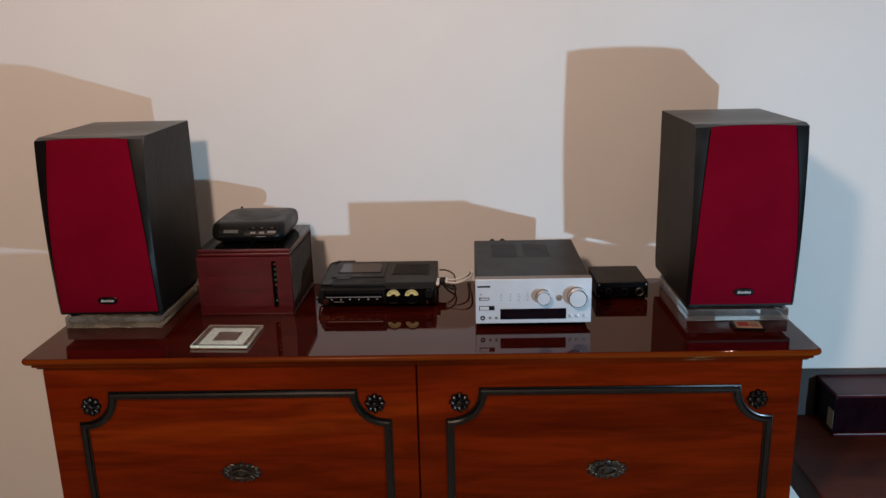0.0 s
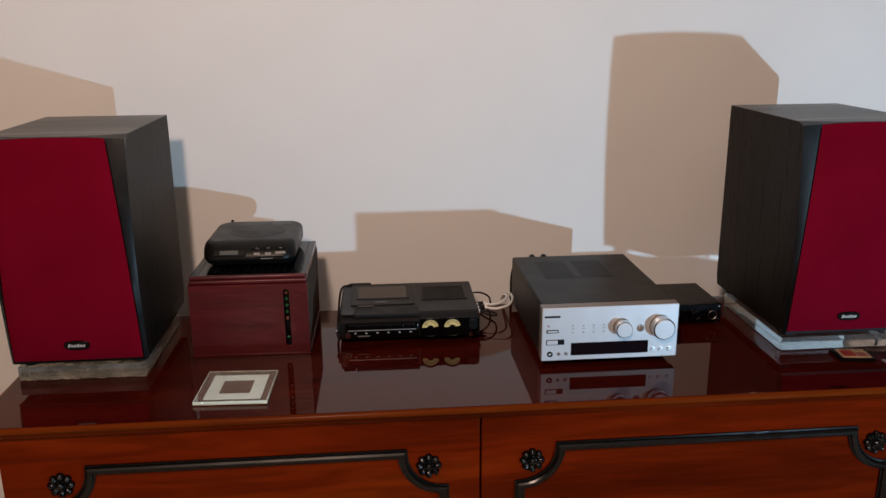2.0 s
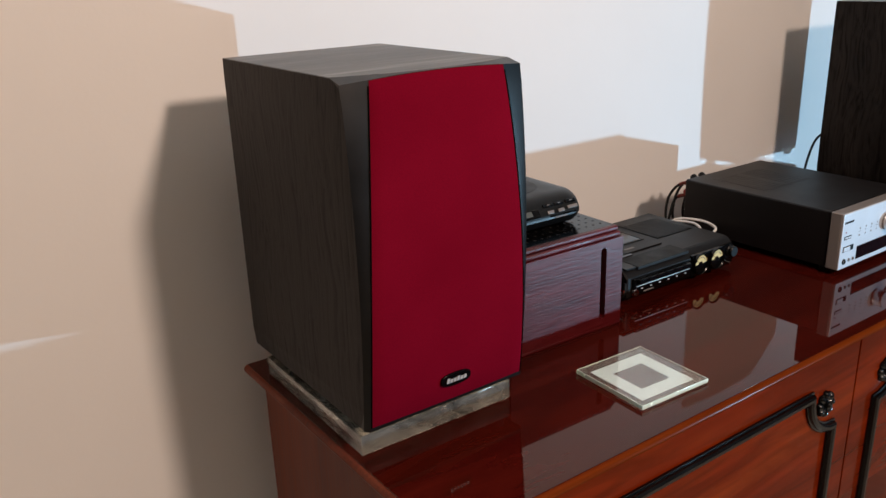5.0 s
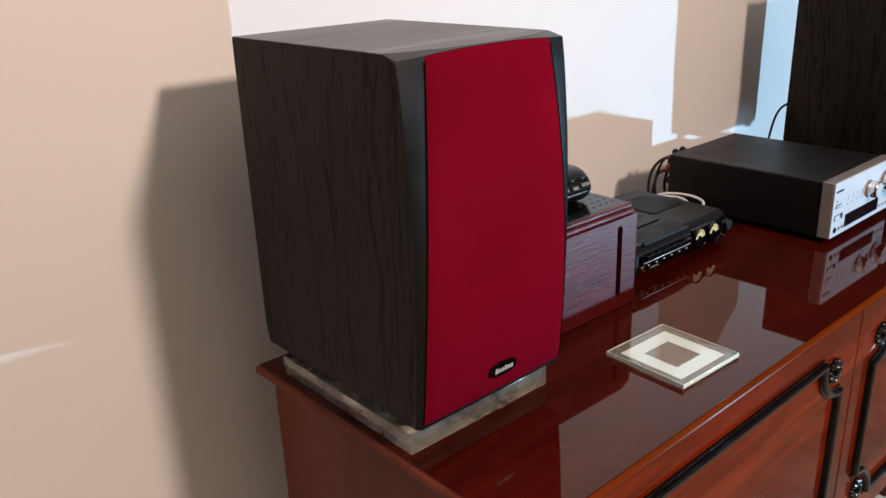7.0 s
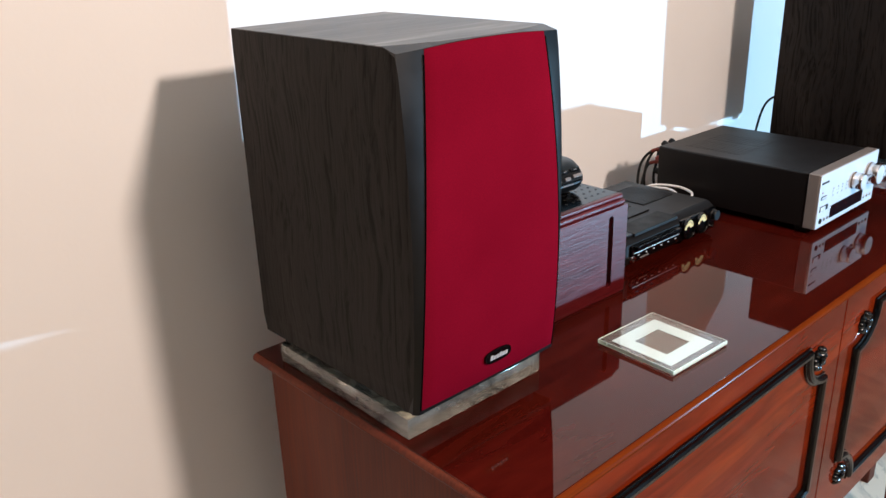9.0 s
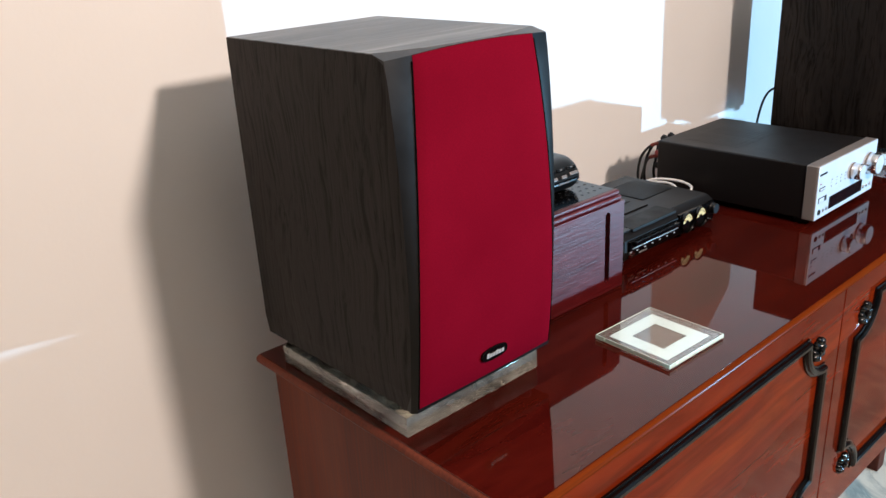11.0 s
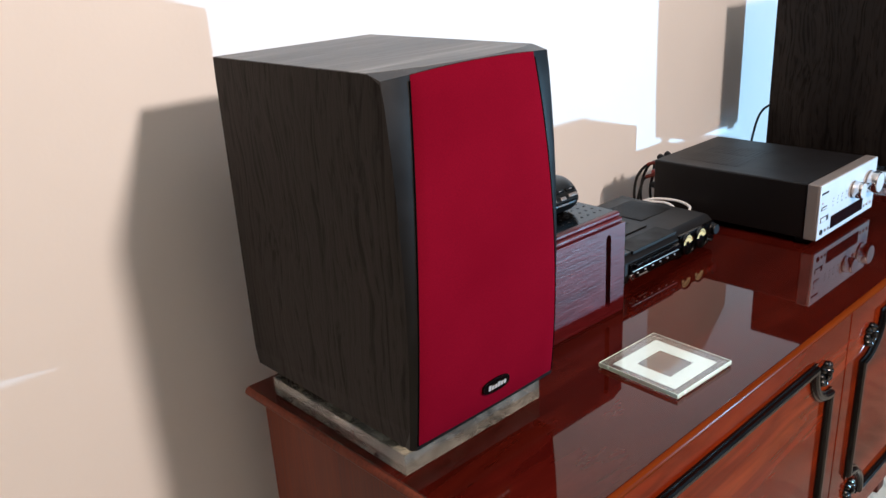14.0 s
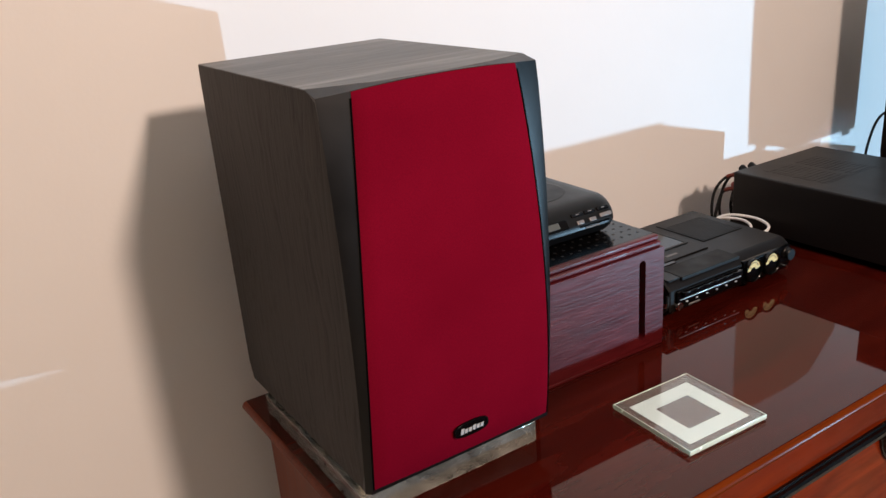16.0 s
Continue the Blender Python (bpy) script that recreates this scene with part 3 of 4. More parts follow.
# ---- the wooden tube-preamplifier box ----
def preamp():
    x0, x1, y0, y1, h = -0.094, 0.094, 0.0, 0.215, 0.136
    b = thing("preamplifier", -0.443, 1.553, TOP, "red-stained wooden amplifier box with mesh sides and black perforated top", "amplifier", -1.0)
    sx0, sx1, z0, z1 = 0.055, 0.065, 0.014, 0.113
    # front board with a tall slot with rounded ends
    bm, r, cx = bmesh.new(), (sx1 - sx0) / 2, (sx0 + sx1) / 2
    slot = [(cx + r * math.cos(math.pi * k / 8), z1 - r + r * math.sin(math.pi * k / 8)) for k in range(9)]
    slot += [(cx - r * math.cos(math.pi * k / 8), z0 + r - r * math.sin(math.pi * k / 8)) for k in range(9)]
    for loop in ([(x0, 0.004), (x1, 0.004), (x1, h - 0.014), (x0, h - 0.014)], slot):
        ring = [bm.verts.new((x, 0.0, z)) for x, z in loop]
        for p, q in zip(ring, ring[1:] + ring[:1]):
            bm.edges.new((p, q))
    bmesh.ops.triangle_fill(bm, use_beauty=True, edges=bm.edges[:])
    board = bmesh.ops.extrude_face_region(bm, geom=bm.faces[:])
    bmesh.ops.translate(bm, vec=(0, 0.009, 0), verts=[v for v in board["geom"] if isinstance(v, bmesh.types.BMVert)])
    part("front_panel", bm, BOX_WOOD, b, "red-stained front board with a tall slot")
    slot_back = part("slot", block(sx0 - 0.006, sx1 + 0.006, 0.0135, 0.0175, z0 - 0.006, z1 + 0.006), GLOSS, b, "dark slot with a row of small lamps")
    for up, glass, text in ((0.103, RED_LENS, "dull red lens"), (0.092, GREEN_LENS, "green lens"), (0.081, GREEN_LENS, "green lens"), (0.070, GREEN_LENS, "green lens"), (0.059, RED_LENS, "dull red lens"), (0.026, GREEN_LENS, "green lens")):
        part("indicator", lathe([(0, 0.0034), (0.0016, 0.003), (0.0024, 0.0018), (0.0026, 0)], facing(0.0588, 0.0136, up), 14), glass, slot_back, text)
    bm = block(x0 + 0.001, x1 - 0.001, 0.003, y1, h - 0.0138, h - 0.007, 0.0025, 3)
    part("lower_moulding", bm, BOX_WOOD, b)
    bm = block(x0 + 0.002, x1 - 0.002, 0.0065, 0.0150, h - 0.0069, h - 0.0006, 0.0022, 3)
    part("top_rim", bm, BOX_WOOD, b)
    part("perforated_top", block(x0 + 0.0015, x1 - 0.0015, 0.0155, y1 - 0.001, h - 0.0069, h - 0.0015, 0.0006), GLOSS, b, "glossy black top plate with rows of holes")
    # holes as small dark studs, one mesh
    bm = bmesh.new()
    for i in range(14):
        for j in range(14):
            px, py = x0 + 0.013 + i * 0.0125, 0.030 + j * 0.0133
            lathe([(0.0019, h - 0.0016), (0.0019, h - 0.00135), (0, h - 0.00135)], Matrix.Translation((px, py, 0)), 8, bm)
    tagged(part("perforation", bm, RUBBER, b), kind="stuff")
    part("back_panel", block(x0, x1, y1 - 0.012, y1, 0.004, h - 0.014), BOX_WOOD, b)
    part("base", block(x0, x1, 0.0, y1, 0.0, 0.0038, 0.001), BOX_WOOD, b)
    for side in (x0, x1):
        s = -1 if side < 0 else 1
        part("side_backing", block(min(side - s * 0.008, side - s * 0.004), max(side - s * 0.008, side - s * 0.004), 0.0162, y1 - 0.0122, 0.004, h - 0.014), BLACK, b)
        bm = bmesh.new()
        step = 0.0105
        for d in (1, -1):
            for k in range(-12, 34):
                a0 = k * step
                pts = []
                for i in range(0, 41):
                    yy = 0.0165 + (y1 - 0.029) * i / 40
                    zz = d * (yy - 0.0165) * 0.9 + (a0 if d > 0 else a0)
                    if 0.005 <= zz <= h - 0.015:
                        pts.append((side - s * 0.0022 - (0.0006 * s if d > 0 else 0), yy, zz))
                if len(pts) > 1:
                    tube([pts[0], pts[-1]], 0.0013, 5, False, bm)
        tagged(part("mesh_side", bm, MESH, b, "beige diamond metal mesh"), kind="stuff")
    return b


preamp()


# ---- portable disc player ----
def disc_player():
    p = thing("disc_player", -0.4455, 1.598, TOP + 0.1404, "black portable compact disc player lying on the wooden box", "disc player", -1.0)
    w, d = 0.151, 0.170
    outline = rounded(-w / 2, w / 2, 0, d, 0.024, 8)

    def lean(y, z):
        """The front slopes back towards the lid."""
        return y + max(0.0, (z - 0.011) / 0.025) ** 1.8 * 0.021 * max(0.0, 1 - y / 0.06)

    def turned(rings):
        bm, made = bmesh.new(), []
        for z, s in rings:
            made.append([bm.verts.new((x * s, lean(d / 2 + (y - d / 2) * s, z), z)) for x, y in outline])
        n = len(outline)
        for a, b in zip(made, made[1:]):
            for k in range(n):
                bm.faces.new((a[k], a[(k + 1) % n], b[(k + 1) % n], b[k]))
        bm.faces.new(made[-1])
        bm.faces.new(made[0][::-1])
        return bm

    def on_front(x, z):
        slope = (lean(0, z + 0.001) - lean(0, z - 0.001)) / 0.002
        return Matrix.Translation((x, lean(0, z), z)) @ Matrix.Rotation(-math.atan(slope), 4, "X")

    part("lower_shell", turned([(0.0005, 0.93), (0.004, 0.965), (0.0098, 0.992)]), BLACK, p, "black lower shell")
    lid = part("lid", turned([(0.0100, 0.992), (0.0104, 0.998), (0.014, 1.0), (0.018, 1.0), (0.022, 0.999), (0.026, 0.996), (0.0295, 0.985), (0.0325, 0.965), (0.0345, 0.935), (0.0358, 0.88), (0.0364, 0.78), (0.0367, 0.5)]), GREY, p, "dark grey domed lid")
    part("lid_disc", lathe([(0, 0.0372), (0.046, 0.0371), (0.0485, 0.0366), (0.0485, 0.0360)], Matrix.Translation((0.004, d * 0.53, 0)), 48), BLACK, lid, "round raised field")
    part("lid_window", block(0.022, 0.058, d - 0.040, d - 0.022, 0.0345, 0.0368, 0.0008), LCD, lid, "grey window strip")
    part("lid_plate", block(-0.060, -0.044, 0.030, 0.0345, 0.0340, 0.0364, 0.0005), GREYSILVER, lid, "small grey plate")
    part("display_surround", block(-0.026, 0.026, -0.0014, 0.003, -0.0058, 0.0058, 0.001), GLOSS, p, "glossy black display surround", on_front(-0.030, 0.0205))
    part("display", block(-0.015, 0.015, -0.0019, 0.001, -0.0036, 0.0036, 0.0003), LCD, p, "small grey display", on_front(-0.031, 0.0212))
    legend = None
    for x, z, half in ((0.014, 0.0262, 0.0085), (0.052, 0.0262, 0.0085), (0.032, 0.0262, 0.0075), (0.014, 0.0188, 0.0050), (0.032, 0.0188, 0.0050), (0.052, 0.0200, 0.0085)):
        m = on_front(x, z)
        part("button", block(-half, half, -0.0016, 0.002, -0.0022, 0.0022, 0.0007), GLOSS if z > 0.022 else BEZEL, p, "" if z > 0.022 else "grey metallic button", m)
        if legend is None:
            legend = part("legend", block(-0.0024, 0.0024, -0.00185, -0.0012, -0.0005, 0.0005), GREYSILVER, p, "", m)
        else:
            again(legend, m)
    part("latch", block(-0.022, 0.022, -0.0010, 0.003, -0.0010, 0.0010, 0.0004), GLOSS, p, "", on_front(0.034, 0.0140))
    part("name_bar", block(-0.010, 0.010, -0.0006, 0.002, -0.0007, 0.0007), GREYSILVER, p, "small grey bar", on_front(0.030, 0.0116))
    part("aerial_plug", tube([(-0.050, d - 0.020, 0.030), (-0.052, d - 0.008, 0.0345), (-0.052, d - 0.003, 0.0365)], 0.0026), RUBBER, p)
    for x in (-0.05, 0.05):
        for y in (0.025, d - 0.025):
            part("foot", lathe([(0, -0.004), (0.006, -0.004), (0.0065, 0.0048), (0, 0.0048)], Matrix.Translation((x, y, 0)), 12), RUBBER, p)
    return p


disc_player()


# ---- cassette recorder ----
def recorder():
    r = thing("cassette_recorder", -0.1835, 1.582, TOP + 0.0035, "black portable cassette recorder with two cream meters", "cassette recorder", -0.6)
    w, d, h = 0.236, 0.174, 0.047
    x0, x1 = -w / 2, w / 2
    side = [(0.004, 0.004), (0.0, 0.008), (0.0, 0.036), (0.010, h - 0.002), (0.016, h), (d - 0.004, h), (d, h - 0.004), (d, 0.006), (d - 0.003, 0.003)]
    bm = bmesh.new()
    rings = [[bm.verts.new((x, y + (0.001 if e else 0), z - (0.001 if e and z > 0.03 else 0))) for y, z in side] for x, e in ((x0, 1), (x0 + 0.002, 0), (x1 - 0.002, 0), (x1, 1))]
    n = len(side)
    for a, b in zip(rings, rings[1:]):
        for k in range(n):
            bm.faces.new((a[k], a[(k + 1) % n], b[(k + 1) % n], b[k]))
    bm.faces.new(rings[0])
    bm.faces.new(rings[-1][::-1])
    part("case", bm, PAINTED, r, "black painted metal case")
    lid = part("cassette_lid", block(x0 + 0.018, x0 + 0.128, 0.050, d - 0.012, h - 0.001, h + 0.0022, 0.0012), PAINTED, r, "cassette lid with a long window")
    part("window", block(x0 + 0.030, x0 + 0.116, 0.082, d - 0.026, h + 0.0016, h + 0.0030, 0.0004), SCREEN, lid, "dark glass window")
    frame_bm = block(x0 + 0.026, x0 + 0.120, 0.078, 0.0815, h + 0.0015, h + 0.0034, 0.0005)
    block(x0 + 0.026, x0 + 0.120, d - 0.0255, d - 0.022, h + 0.0015, h + 0.0034, 0.0005, 2, frame_bm)
    block(x0 + 0.026, x0 + 0.0295, 0.0816, d - 0.0256, h + 0.0015, h + 0.0034, 0.0005, 2, frame_bm)
    block(x0 + 0.1165, x0 + 0.120, 0.0816, d - 0.0256, h + 0.0015, h + 0.0034, 0.0005, 2, frame_bm)
    part("window_frame", frame_bm, GREY, lid)
    part("name_bar", block(x0 + 0.060, x0 + 0.080, 0.060, 0.064, h + 0.0021, h + 0.0027), GREYSILVER, lid, "small silver bar")
    part("counter", block(x0 + 0.030, x0 + 0.058, 0.0425, 0.0485, h - 0.0005, h + 0.0015, 0.0006), SCREEN, r, "tape counter window")
    grille = part("speaker_grille", block(x0 + 0.142, x1 - 0.014, 0.070, d - 0.016, h - 0.0005, h + 0.0012, 0.0006), BLACK, r, "finely perforated loudspeaker grille")
    bar = part("grille_bar", block(x0 + 0.145, x1 - 0.017, -0.0010, 0.0010, -0.0003, 0.0003), GREY, grille, "", Matrix.Translation((0, 0.074, h + 0.0015)))
    for i in range(1, 16):
        again(bar, Matrix.Translation((0, 0.074 + i * 0.0045, h + 0.0015)))
    # front controls
    strip = part("control_strip", block(x0 + 0.010, x0 + 0.132, -0.004, 0.004, 0.010, 0.034, 0.0015), GLOSS, r, "glossy black control strip")
    key = None
    for k in range(6):
        m = Matrix.Translation((x0 + 0.024 + k * 0.0185, -0.006, 0.030))
        if key is None:
            key = part("key", block(-0.0088, 0.0088, -0.004, 0.004, -0.003, 0.004, 0.001), GLOSS, strip, "piano key", m)
        else:
            again(key, m)
    mark = None
    for k in range(6):
        m = Matrix.Translation((x0 + 0.026 + k * 0.0185, -0.0044, 0.018))
        if mark is None:
            mark = part("mark", block(-0.0017, 0.0017, -0.0005, 0.0004, -0.0007, 0.0007), CREAM, strip, "small white bar", m)
        else:
            again(mark, m)
    part("chrome_line", block(x0 + 0.014, x0 + 0.128, -0.0052, -0.0038, 0.0224, 0.0234, 0.0003), SATIN, strip, "thin grey metal line")
    part("name_plate", block(x0 + 0.030, x0 + 0.050, -0.0046, -0.0036, 0.0118, 0.0138), GREYSILVER, strip, "small silver bar")
    part("meter_panel", block(x0 + 0.135, x1 - 0.004, -0.003, 0.004, 0.007, 0.040, 0.002), GLOSS, r, "glossy black meter panel")
    for mx in (x0 + 0.152, x0 + 0.189):
        meter = part("meter", lathe([(0.0165, 0), (0.0165, 0.004), (0.0155, 0.0052), (0.0142, 0.0040), (0.0142, 0.001), (0, 0.001)], facing(mx, -0.003, 0.0245), 36), GLOSS, r, "round level meter with cream dial")
        fan = [(0.0138 * math.cos(radians(a)), 0.0138 * math.sin(radians(a))) for a in range(8, 173, 8)] + [(0.0138 * math.cos(radians(172)), 0.0), (-0.0055, 0.0), (-0.004, 0.0028), (0, 0.0042), (0.004, 0.0028), (0.0055, 0.0)]
        part("dial", extruded(fan, 0.0012, 0.0022, facing(mx, -0.003, 0.0245)), DIAL, meter, "cream dial")
        part("scale", tube([facing(mx, -0.003, 0.0245) @ Vector((0.0105 * math.cos(radians(a)), 0.0105 * math.sin(radians(a)), 0.0023)) for a in range(25, 156, 10)], 0.0004, 5), BLACK, meter)
        part("needle", tube([facing(mx, -0.003, 0.0245) @ Vector(p) for p in ((-0.002, 0.002, 0.0026), (-0.0095, 0.0075, 0.0026))], 0.0003, 5), BLACK, meter)
    part("level_knob", lathe([(0, 0.009), (0.0075, 0.009), (0.0085, 0.008), (0.0085, 0.003), (0.0095, 0.002), (0.0095, 0)], facing(x1 - 0.012, -0.002, 0.029), 28), BLACK, r, "round black level knob")
    part("small_knob", lathe([(0, 0.006), (0.003, 0.006), (0.0035, 0)], facing(x1 - 0.016, -0.002, 0.011), 16), CHROME, r)
    part("jack", lathe([(0.002, 0.0), (0.002, 0.004), (0.005, 0.004), (0.006, 0.002), (0.006, 0)], facing(x0 + 0.014, -0.001, 0.014), 18), CHROME, r, "bright socket ring")
    strap = smooth_path([(x0 + 0.014, d - 0.010, h + 0.002), (x0 - 0.003, d - 0.018, h - 0.004), (x0 - 0.006, d * 0.5, 0.020), (x0 - 0.005, 0.030, 0.004), (x0 - 0.003, 0.004, 0.012), (x0 - 0.0015, 0.002, 0.030)])
    part("strap", tube(strap, 0.0022, 6), RUBBER, r, "thin black carrying strap")
    part("strap_clip", lathe([(0.0022, -0.003), (0.0034, -0.003), (0.0034, 0.003), (0.0022, 0.003)], Matrix.Translation((x0 - 0.003, 0.004, 0.018)), 14), CHROME, r, "small metal strap clip")
    part("corner_plate", block(x0 + 0.004, x0 + 0.024, 0.006, 0.030, h - 0.0012, h + 0.0008, 0.0005), GREY, r)
    part("key_well", block(x0 + 0.026, x0 + 0.134, 0.004, 0.040, h - 0.004, h + 0.0006, 0.0005), RUBBER, r, "black well over the keys")
    part("strap_lug", block(x0 + 0.012, x0 + 0.052, d - 0.010, d - 0.002, h - 0.001, h + 0.003, 0.001), BLACK, r)
    for y in (0.050, 0.066, 0.084):
        part("socket", lathe([(0, 0.008), (0.0045, 0.008), (0.006, 0.006), (0.006, 0)], Matrix.Translation((x1, y, 0.028)) @ Matrix.Rotation(radians(90), 4, "Y"), 16), CHROME, r)
    for x in (x0 + 0.02, x1 - 0.02):
        for y in (0.02, d - 0.02):
            part("foot", lathe([(0, -0.0035), (0.007, -0.0035), (0.007, 0.006), (0, 0.006)], Matrix.Translation((x, y, 0)), 12), RUBBER, r)
    return r


recorder()


# ---- receiver ----
def receiver():
    a = thing("receiver", 0.1230, 1.456, TOP, "compact silver-fronted stereo receiver with black case", "amplifier", 0.0)
    half, d, h, low = 0.1085, 0.287, 0.0985, 0.0105
    part("case", block(-half + 0.002, half - 0.002, 0.021, d, low, h - 0.001, 0.003), PAINTED, a, "black painted steel case")
    part("bezel", block(-half, half, 0.0026, 0.0205, low, h, 0.002, 3), BEZEL, a, "brownish grey metal bezel")
    front = part("front_panel", block(-half + 0.0004, half - 0.0004, 0, 0.0025, low + 0.0004, h - 0.0004, 0.0012, 3), SILVER, a, "satin silver aluminium front")
    k = 0.218 / 205

    def fx(px):
        return -half + (px - 842) * k

    def fz(py):
        return h - (py - 491) * 0.00109

    def plate(name, px0, px1, py0, py1, material, proud=0.0006, label="", parent=front):
        return part(name, block(fx(px0), fx(px1), -proud, 0.002, fz(py1), fz(py0), min(0.0006, proud * 0.6)), material, parent, label)

    plate("display", 886, 1002, 545, 564, SCREEN, 0.0008, "long black display window")
    plate("name_bar", 846, 869, 503, 506, GREY, 0.0004, "small dark bar")
    plate("slot", 849, 867, 524, 529, GREY, 0.0004)
    plate("button", 850.5, 865.5, 525.2, 527.8, SILVER, 0.0012)
    plate("card_slot", 849, 876, 539, 547, BLACK, 0.0004, "small dark slot")
    plate("card_flap", 850, 866, 540, 546, SILVER, 0.0016)
    for px in (852,):
        plate("indicator", px - 1.2, px + 1.2, 517.5, 519.5, RED, 0.0006)
    dot = None
    for px in (888, 904, 919, 934):
        for py in (519, 529):
            m = Matrix.Translation((fx(px), -0.0005, fz(py)))
            if dot is None:
                dot = part("indicator", lathe([(0, 0.0006), (0.0010, 0.0005), (0.0013, 0)], FACING, 10), LAMP_GREY, front, "tiny dull lamp", m)
            else:
                again(dot, m)
    bar = None
    for px in (888, 904, 919, 934):
        m = Matrix.Translation((fx(px), -0.0003, fz(523.5)))
        if bar is None:
            bar = part("legend", block(-0.0028, 0.0028, -0.0002, 0.0002, -0.00022, 0.00022), GREYSILVER, front, "", m)
        else:
            again(bar, m)
    for px, r, z, depth in ((961, 0.0134, fz(523), 0.0155), (1020, 0.0178, fz(524), 0.0170)):
        part("knob_ring", lathe([(r * 0.9, 0.002), (r * 1.03, 0.0015), (r * 1.05, 0.0)], facing(fx(px), 0.0, z), 40), BEZEL, front)
        knob = part("knob", lathe([(0, depth), (r * 0.9, depth), (r * 0.97, depth - 0.001), (r, depth - 0.0025), (r, 0.003), (r * 0.92, 0.001), (r * 0.92, 0)], facing(fx(px), 0.0, z), 48), CHROME, front, "polished metal knob")
        part("knob_face", lathe([(0, 0.0006), (r * 0.86, 0.0006), (r * 0.88, 0)], facing(fx(px), -depth - 0.0001, z), 40), SILVER, knob, "satin knob face")
    part("round_button", lathe([(0, 0.003), (0.0038, 0.003), (0.0045, 0.002), (0.0048, 0.0005), (0.006, 0.0004), (0.006, 0)], facing(fx(989), 0.0, fz(526)), 24), CHROME, front)
    part("headphone_socket", lathe([(0, -0.004), (0.0022, -0.004), (0.0022, 0.0012), (0.0042, 0.0012), (0.0046, 0)], facing(fx(855), -0.0002, fz(561)), 24), GREY, front, "dark headphone socket")
    for px in (868, 879):
        part("small_socket", lathe([(0, 0.0004), (0.0014, 0.0004), (0.0014, 0.001), (0.0026, 0.001), (0.0028, 0)], facing(fx(px), -0.0002, fz(561)), 18), BEZEL, front)
    for px in (1009, 1021, 1034):
        part("push_button", lathe([(0, 0.002), (0.0024, 0.002), (0.0028, 0.0012), (0.0029, 0.0004), (0.0038, 0.0003), (0.0038, 0)], facing(fx(px), -0.0002, fz(559.5)), 20), SATIN, front)
    vent = part("vent_field", block(-0.075, 0.050, 0.150, 0.255, h - 0.0012, h - 0.0008), PAINTED, a, "vent slots in the top")
    slot = None
    for i in range(2):
        for j in range(12):
            m = Matrix.Translation((-0.045 + i * 0.065, 0.156 + j * 0.0082, h - 0.0007))
            if slot is None:
                slot = part("slat", block(-0.026, 0.026, -0.0013, 0.0013, -0.0005, 0.0002), PAINTED, vent, "", m)
            else:
                again(slot, m)
    for x in (-0.066, -0.044):
        part("terminal", lathe([(0, 0.020), (0.005, 0.020), (0.006, 0.017), (0.006, 0)], Matrix.Translation((x, d, 0.083)) @ Matrix.Rotation(radians(-60), 4, "X"), 16), BLACK, a, "loudspeaker terminal")
    for x in (-0.085, -0.030):
        for z in (0.068, 0.045):
            part("terminal", lathe([(0, 0.016), (0.005, 0.016), (0.006, 0.013), (0.006, 0)], Matrix.Translation((x, d, z)) @ Matrix.Rotation(radians(-90), 4, "X"), 16), RED if z > 0.06 else BLACK, a, "loudspeaker terminal")
    for x in (-half + 0.025, half - 0.025):
        for y in (0.03, d - 0.03):
            part("foot", lathe([(0, 0), (0.011, 0), (0.012, 0.002), (0.012, 0.011), (0, 0.011)], Matrix.Translation((x, y, 0)), 20), RUBBER, a)
    return a


receiver()


# ---- small headphone amplifier ----
def headphone_amp():
    a = thing("headphone_amplifier", 0.3190, 1.614, TOP, "small black headphone amplifier with knobs beside the receiver", "amplifier", 0.0)
    half, d, h = 0.0525, 0.120, 0.0372
    part("case", block(-half, half, 0.004, d, 0.004, h, 0.002), PAINTED, a, "black metal case")
    front = part("front_panel", block(-half, half, 0, 0.0038, 0.004, h, 0.0012), GLOSS, a, "glossy black front")
    for x, r in ((0.003, 0.0085), (0.033, 0.0085)):
        part("knob", lathe([(0, 0.010), (r * 0.86, 0.010), (r, 0.0085), (r, 0.0015), (r * 1.1, 0.0008), (r * 1.1, 0)], facing(x, 0, 0.020), 30), GLOSS, front, "shiny black knob")
        # the right rim's bright metal stands in for a highlight on that knob
        part("knob_rim", lathe([(r * 0.82, 0.0102), (r * 0.9, 0.0108), (r * 1.0, 0.0092), (r * 0.82, 0.0098)], facing(x, 0, 0.020), 30), GREY if x < 0.02 else BRUSHED, front, "knob rim, bright metal on the right one for a highlight")
    part("socket", lathe([(0, -0.002), (0.0035, -0.002), (0.0035, 0.0015), (0.0068, 0.0015), (0.0072, 0)], facing(-0.028, 0, 0.019), 26), GREY, front, "dark headphone socket")
    for x in (-0.048, 0.048):
        for z in (0.0085, 0.0325):
            part("screw", lathe([(0, 0.0009), (0.0012, 0.0007), (0.0016, 0)], facing(x, 0, z), 12), BRUSHED, front)
    part("switch", tube([(-0.043, 0, 0.020), (-0.043, -0.008, 0.022)], 0.0014), CHROME, front)
    for x in (-half + 0.012, half - 0.012):
        for y in (0.015, d - 0.015):
            part("foot", lathe([(0, 0), (0.005, 0), (0.005, 0.0045), (0, 0.0045)], Matrix.Translation((x, y, 0)), 12), RUBBER, a)
    return a


headphone_amp()


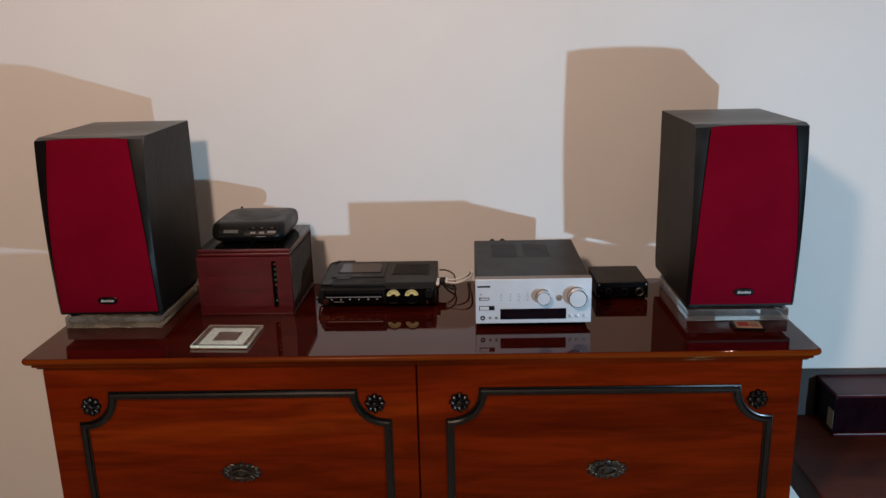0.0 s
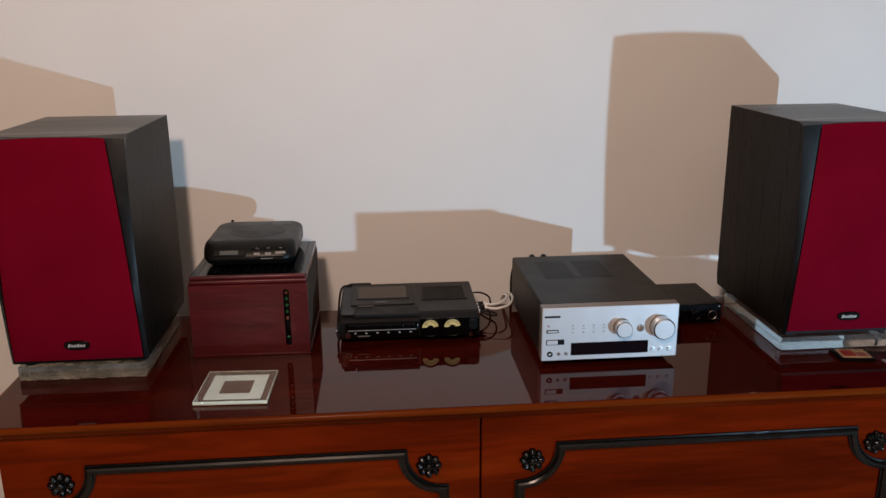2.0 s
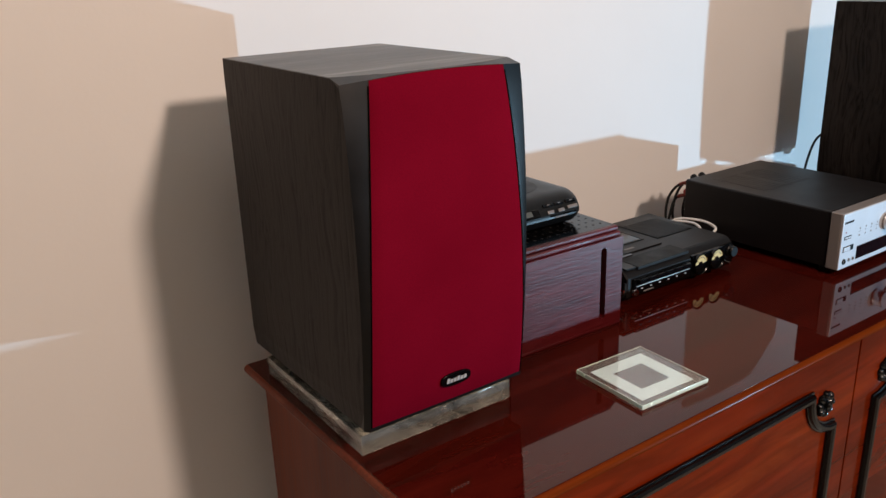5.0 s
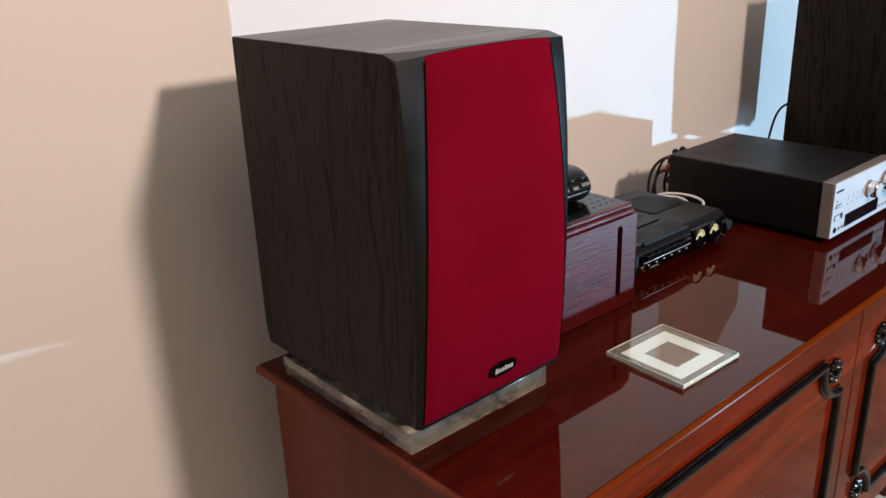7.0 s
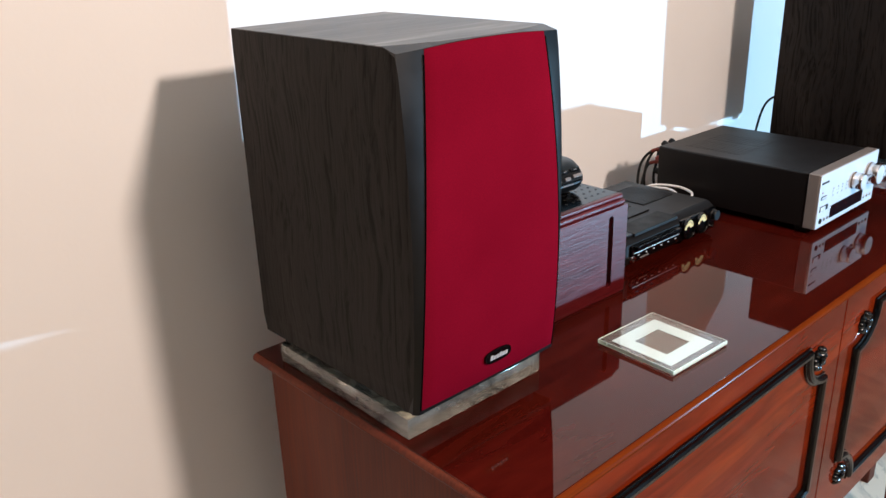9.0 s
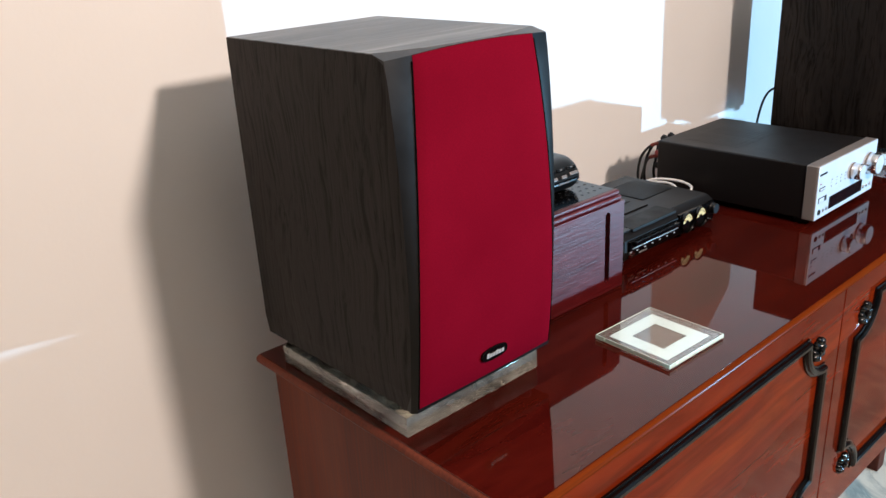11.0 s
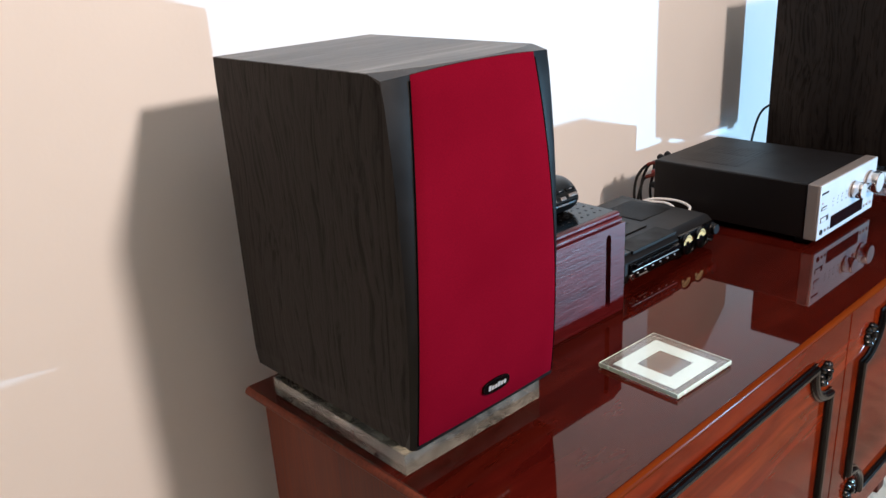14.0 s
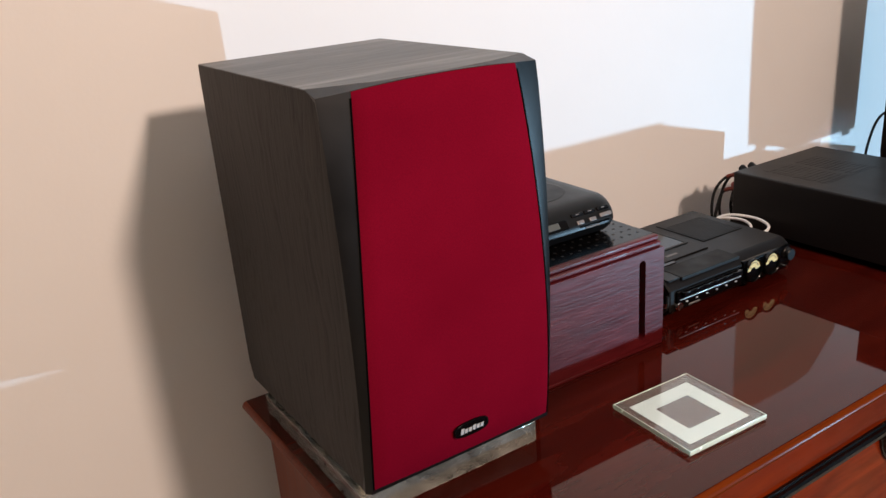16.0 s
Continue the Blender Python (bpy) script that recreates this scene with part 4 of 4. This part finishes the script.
# ---- coaster and small card on the console ----
def coaster():
    c = thing("coaster", -0.4485, 1.4262, TOP, "square clear glass coaster with a pale frame print", "coaster", -2.6)
    s = 0.0512
    bm = bmesh.new()
    for x0, x1, y0, y1 in ((-0.041, 0.041, -0.041, -0.0225), (-0.041, 0.041, 0.0225, 0.041), (-0.041, -0.0225, -0.0225, 0.0225), (0.0225, 0.041, -0.0225, 0.0225)):
        block(x0, x1, y0, y1, 0.0010, 0.0014, 0, 2, bm)
    part("print", bm, CREAM, c, "pale printed frame")
    glass = part("glass", block(-s, s, -s, s, 0.0016, 0.0066, 0.0003), GLASS, c, "clear glass plate")
    glass.visible_shadow = False
    for k in range(4):
        rim = part("bevelled_edge", block(-s - 0.0014, s + 0.0014, -s - 0.0014, -s - 0.0001, 0.0016, 0.0066, 0.0005), EDGE_GLASS, c, "bright greenish glass edge", Matrix.Rotation(math.pi / 2 * k, 4, "Z"))
        rim.visible_shadow = False
    pad = None
    for x in (-0.046, 0.046):
        for y in (-0.046, 0.046):
            if pad is None:
                pad = part("pad", lathe([(0, 0.0015), (0.002, 0.0015), (0.002, 0), (0, 0)], None, 10), GLASS, c, "", Matrix.Translation((x, y, 0)))
            else:
                again(pad, Matrix.Translation((x, y, 0)))
    return c


coaster()


def cartridge():
    c = thing("game_cartridge", 0.519, 1.446, TOP, "small dark cartridge with a red and orange picture label", "cartridge", -6.0)
    part("shell", block(-0.028, 0.028, -0.022, 0.022, 0, 0.0062, 0.0015), BLACK, c, "black plastic shell")
    label = part("label", block(-0.022, 0.023, -0.018, 0.016, 0.0060, 0.0066, 0.0002), LABEL, c, "picture label")
    part("label_patch", block(-0.018, 0.002, -0.012, 0.010, 0.0066, 0.0070), RED, label)
    part("label_patch", block(0.004, 0.019, -0.014, 0.002, 0.0066, 0.0070), RED_LENS, label)
    part("label_patch", block(0.006, 0.018, 0.005, 0.012, 0.0066, 0.0070), BEIGE, label)


cartridge()


# ---- cables ----
def cable(points, radius, material, label, name="cable"):
    ob = part(name, tube(smooth_path(points), radius, 8), material)
    return tagged(ob, label, "cable")


def plug(points, radius, material, label):
    return tagged(part("plug", tube(points, radius, 12), material), label, "plug")


cable([(-0.048, 1.664, 0.921), (-0.026, 1.652, 0.922), (-0.002, 1.662, 0.925), (0.010, 1.696, 0.926), (0.010, 1.742, 0.920), (0.006, 1.766, 0.906), (0.012, 1.772, 0.885)], 0.0022, WHITE, "white audio cable from the recorder to the receiver")
cable([(-0.048, 1.682, 0.921), (-0.030, 1.677, 0.921), (-0.012, 1.685, 0.9215), (0.002, 1.712, 0.921), (0.004, 1.750, 0.914), (0.002, 1.768, 0.900), (0.008, 1.772, 0.885)], 0.0022, WHITE, "white audio cable from the recorder to the receiver")
for y in (1.682, 1.664):
    body = plug([(-0.066, y, 0.920), (-0.046, y, 0.921)], 0.0048, BLACK, "black plug with a pale collar in the recorder's side")
    part("collar", tube([(-0.0462, y, 0.921), (-0.0415, y, 0.921)], 0.0042, 12), WHITE, body, "pale collar")
cable([(-0.064, 1.648, 0.920), (-0.044, 1.648, 0.919), (-0.028, 1.655, 0.912), (-0.024, 1.675, 0.900), (-0.040, 1.700, 0.8958), (-0.052, 1.735, 0.8945)], 0.0017, RUBBER, "thin black cable by the recorder")
cable([(-0.060, 1.715, 0.932), (-0.045, 1.718, 0.930), (-0.030, 1.722, 0.920), (-0.026, 1.730, 0.903), (-0.030, 1.742, 0.8945)], 0.0017, RUBBER, "thin black cable by the recorder")
for k, (dx, up) in enumerate(((-0.088, 0.976), (-0.074, 0.976), (-0.090, 0.954), (-0.056, 0.976), (-0.040, 0.970))):
    x, y, away = 0.1285 + dx, 1.744, 0.004 * k
    path = smooth_path([(x, y - 0.001, up), (x - 0.004, y + 0.012, up + 0.001), (x - 0.010, y + 0.026, up - 0.006), (x - 0.016, y + 0.038 - away, up - 0.026), (x - 0.018, y + 0.042 - away, up - 0.055), (x - 0.016, y + 0.040 - away, 0.888), (x - 0.010, y + 0.038, 0.820)])
    tagged(part("cable", tube(path[14:], 0.0024, 8), RUBBER), "black loudspeaker cable behind the receiver", "cable")
    plug(path[:15], 0.0032, PLUG_RED if k % 2 == 0 else BLACK, "red loudspeaker plug at the receiver's back" if k % 2 == 0 else "black loudspeaker plug at the receiver's back")
cable([(0.525, 1.733, 0.995), (0.520, 1.765, 1.002), (0.500, 1.790, 0.985), (0.482, 1.797, 0.935), (0.474, 1.795, 0.880), (0.470, 1.793, 0.700), (0.440, 1.793, 0.420)], 0.0026, RUBBER, "black loudspeaker cable hanging behind the loudspeaker")


# ---- low table with a purple case ----
def low_table():
    t = thing("low_table", 0, 0, 0, "brown wooden low table beside the console", "table")
    part("tabletop", block(0.717, 1.90, 1.495, 1.8625, 0.475, 0.5, 0.004), TABLE_WOOD, t, "worn brown wooden top")
    part("back_rail", block(0.640, 1.90, 1.8635, 1.8755, 0.40, 0.617, 0.002), RAIL, t, "dark grey upstand along the wall")
    part("apron", block(0.74, 1.88, 1.52, 1.85, 0.40, 0.4745, 0.001), TABLE_WOOD, t)
    for x in (0.745, 1.835):
        for y in (1.525, 1.805):
            part("leg", block(x, x + 0.04, y, y + 0.04, 0, 0.3995, 0.003), TABLE_WOOD, t)


low_table()


def purple_case():
    c = thing("purple_case", 0.845, 1.752, 0.5, "purple lacquered case with dark recessed front on the low table", "case")
    w, d, h = 0.52, 0.110, 0.106
    part("top", block(0, w, 0, d, h - 0.010, h, 0.003), PURPLE, c, "glossy purple top")
    part("bottom", block(0, w, -0.004, d, 0, 0.009, 0.003), PURPLE, c)
    part("side", block(0, 0.010, 0.002, d, 0.0092, h - 0.0102, 0.001), DARK_PURPLE, c, "dark side")
    part("side", block(w - 0.010, w, 0.002, d, 0.0092, h - 0.0102, 0.001), PURPLE, c)
    part("front_panel", block(0.0102, w - 0.0102, 0.006, 0.012, 0.0092, h - 0.0102), DARK_PURPLE, c, "dark purple recessed front")
    part("back", block(0.0102, w - 0.0102, d - 0.008, d - 0.001, 0.0092, h - 0.0102), BLACK, c)
    part("label", block(-0.0008, 0.0002, 0.004, 0.032, 0.016, 0.062), BEIGE, c, "beige paper label")


purple_case()
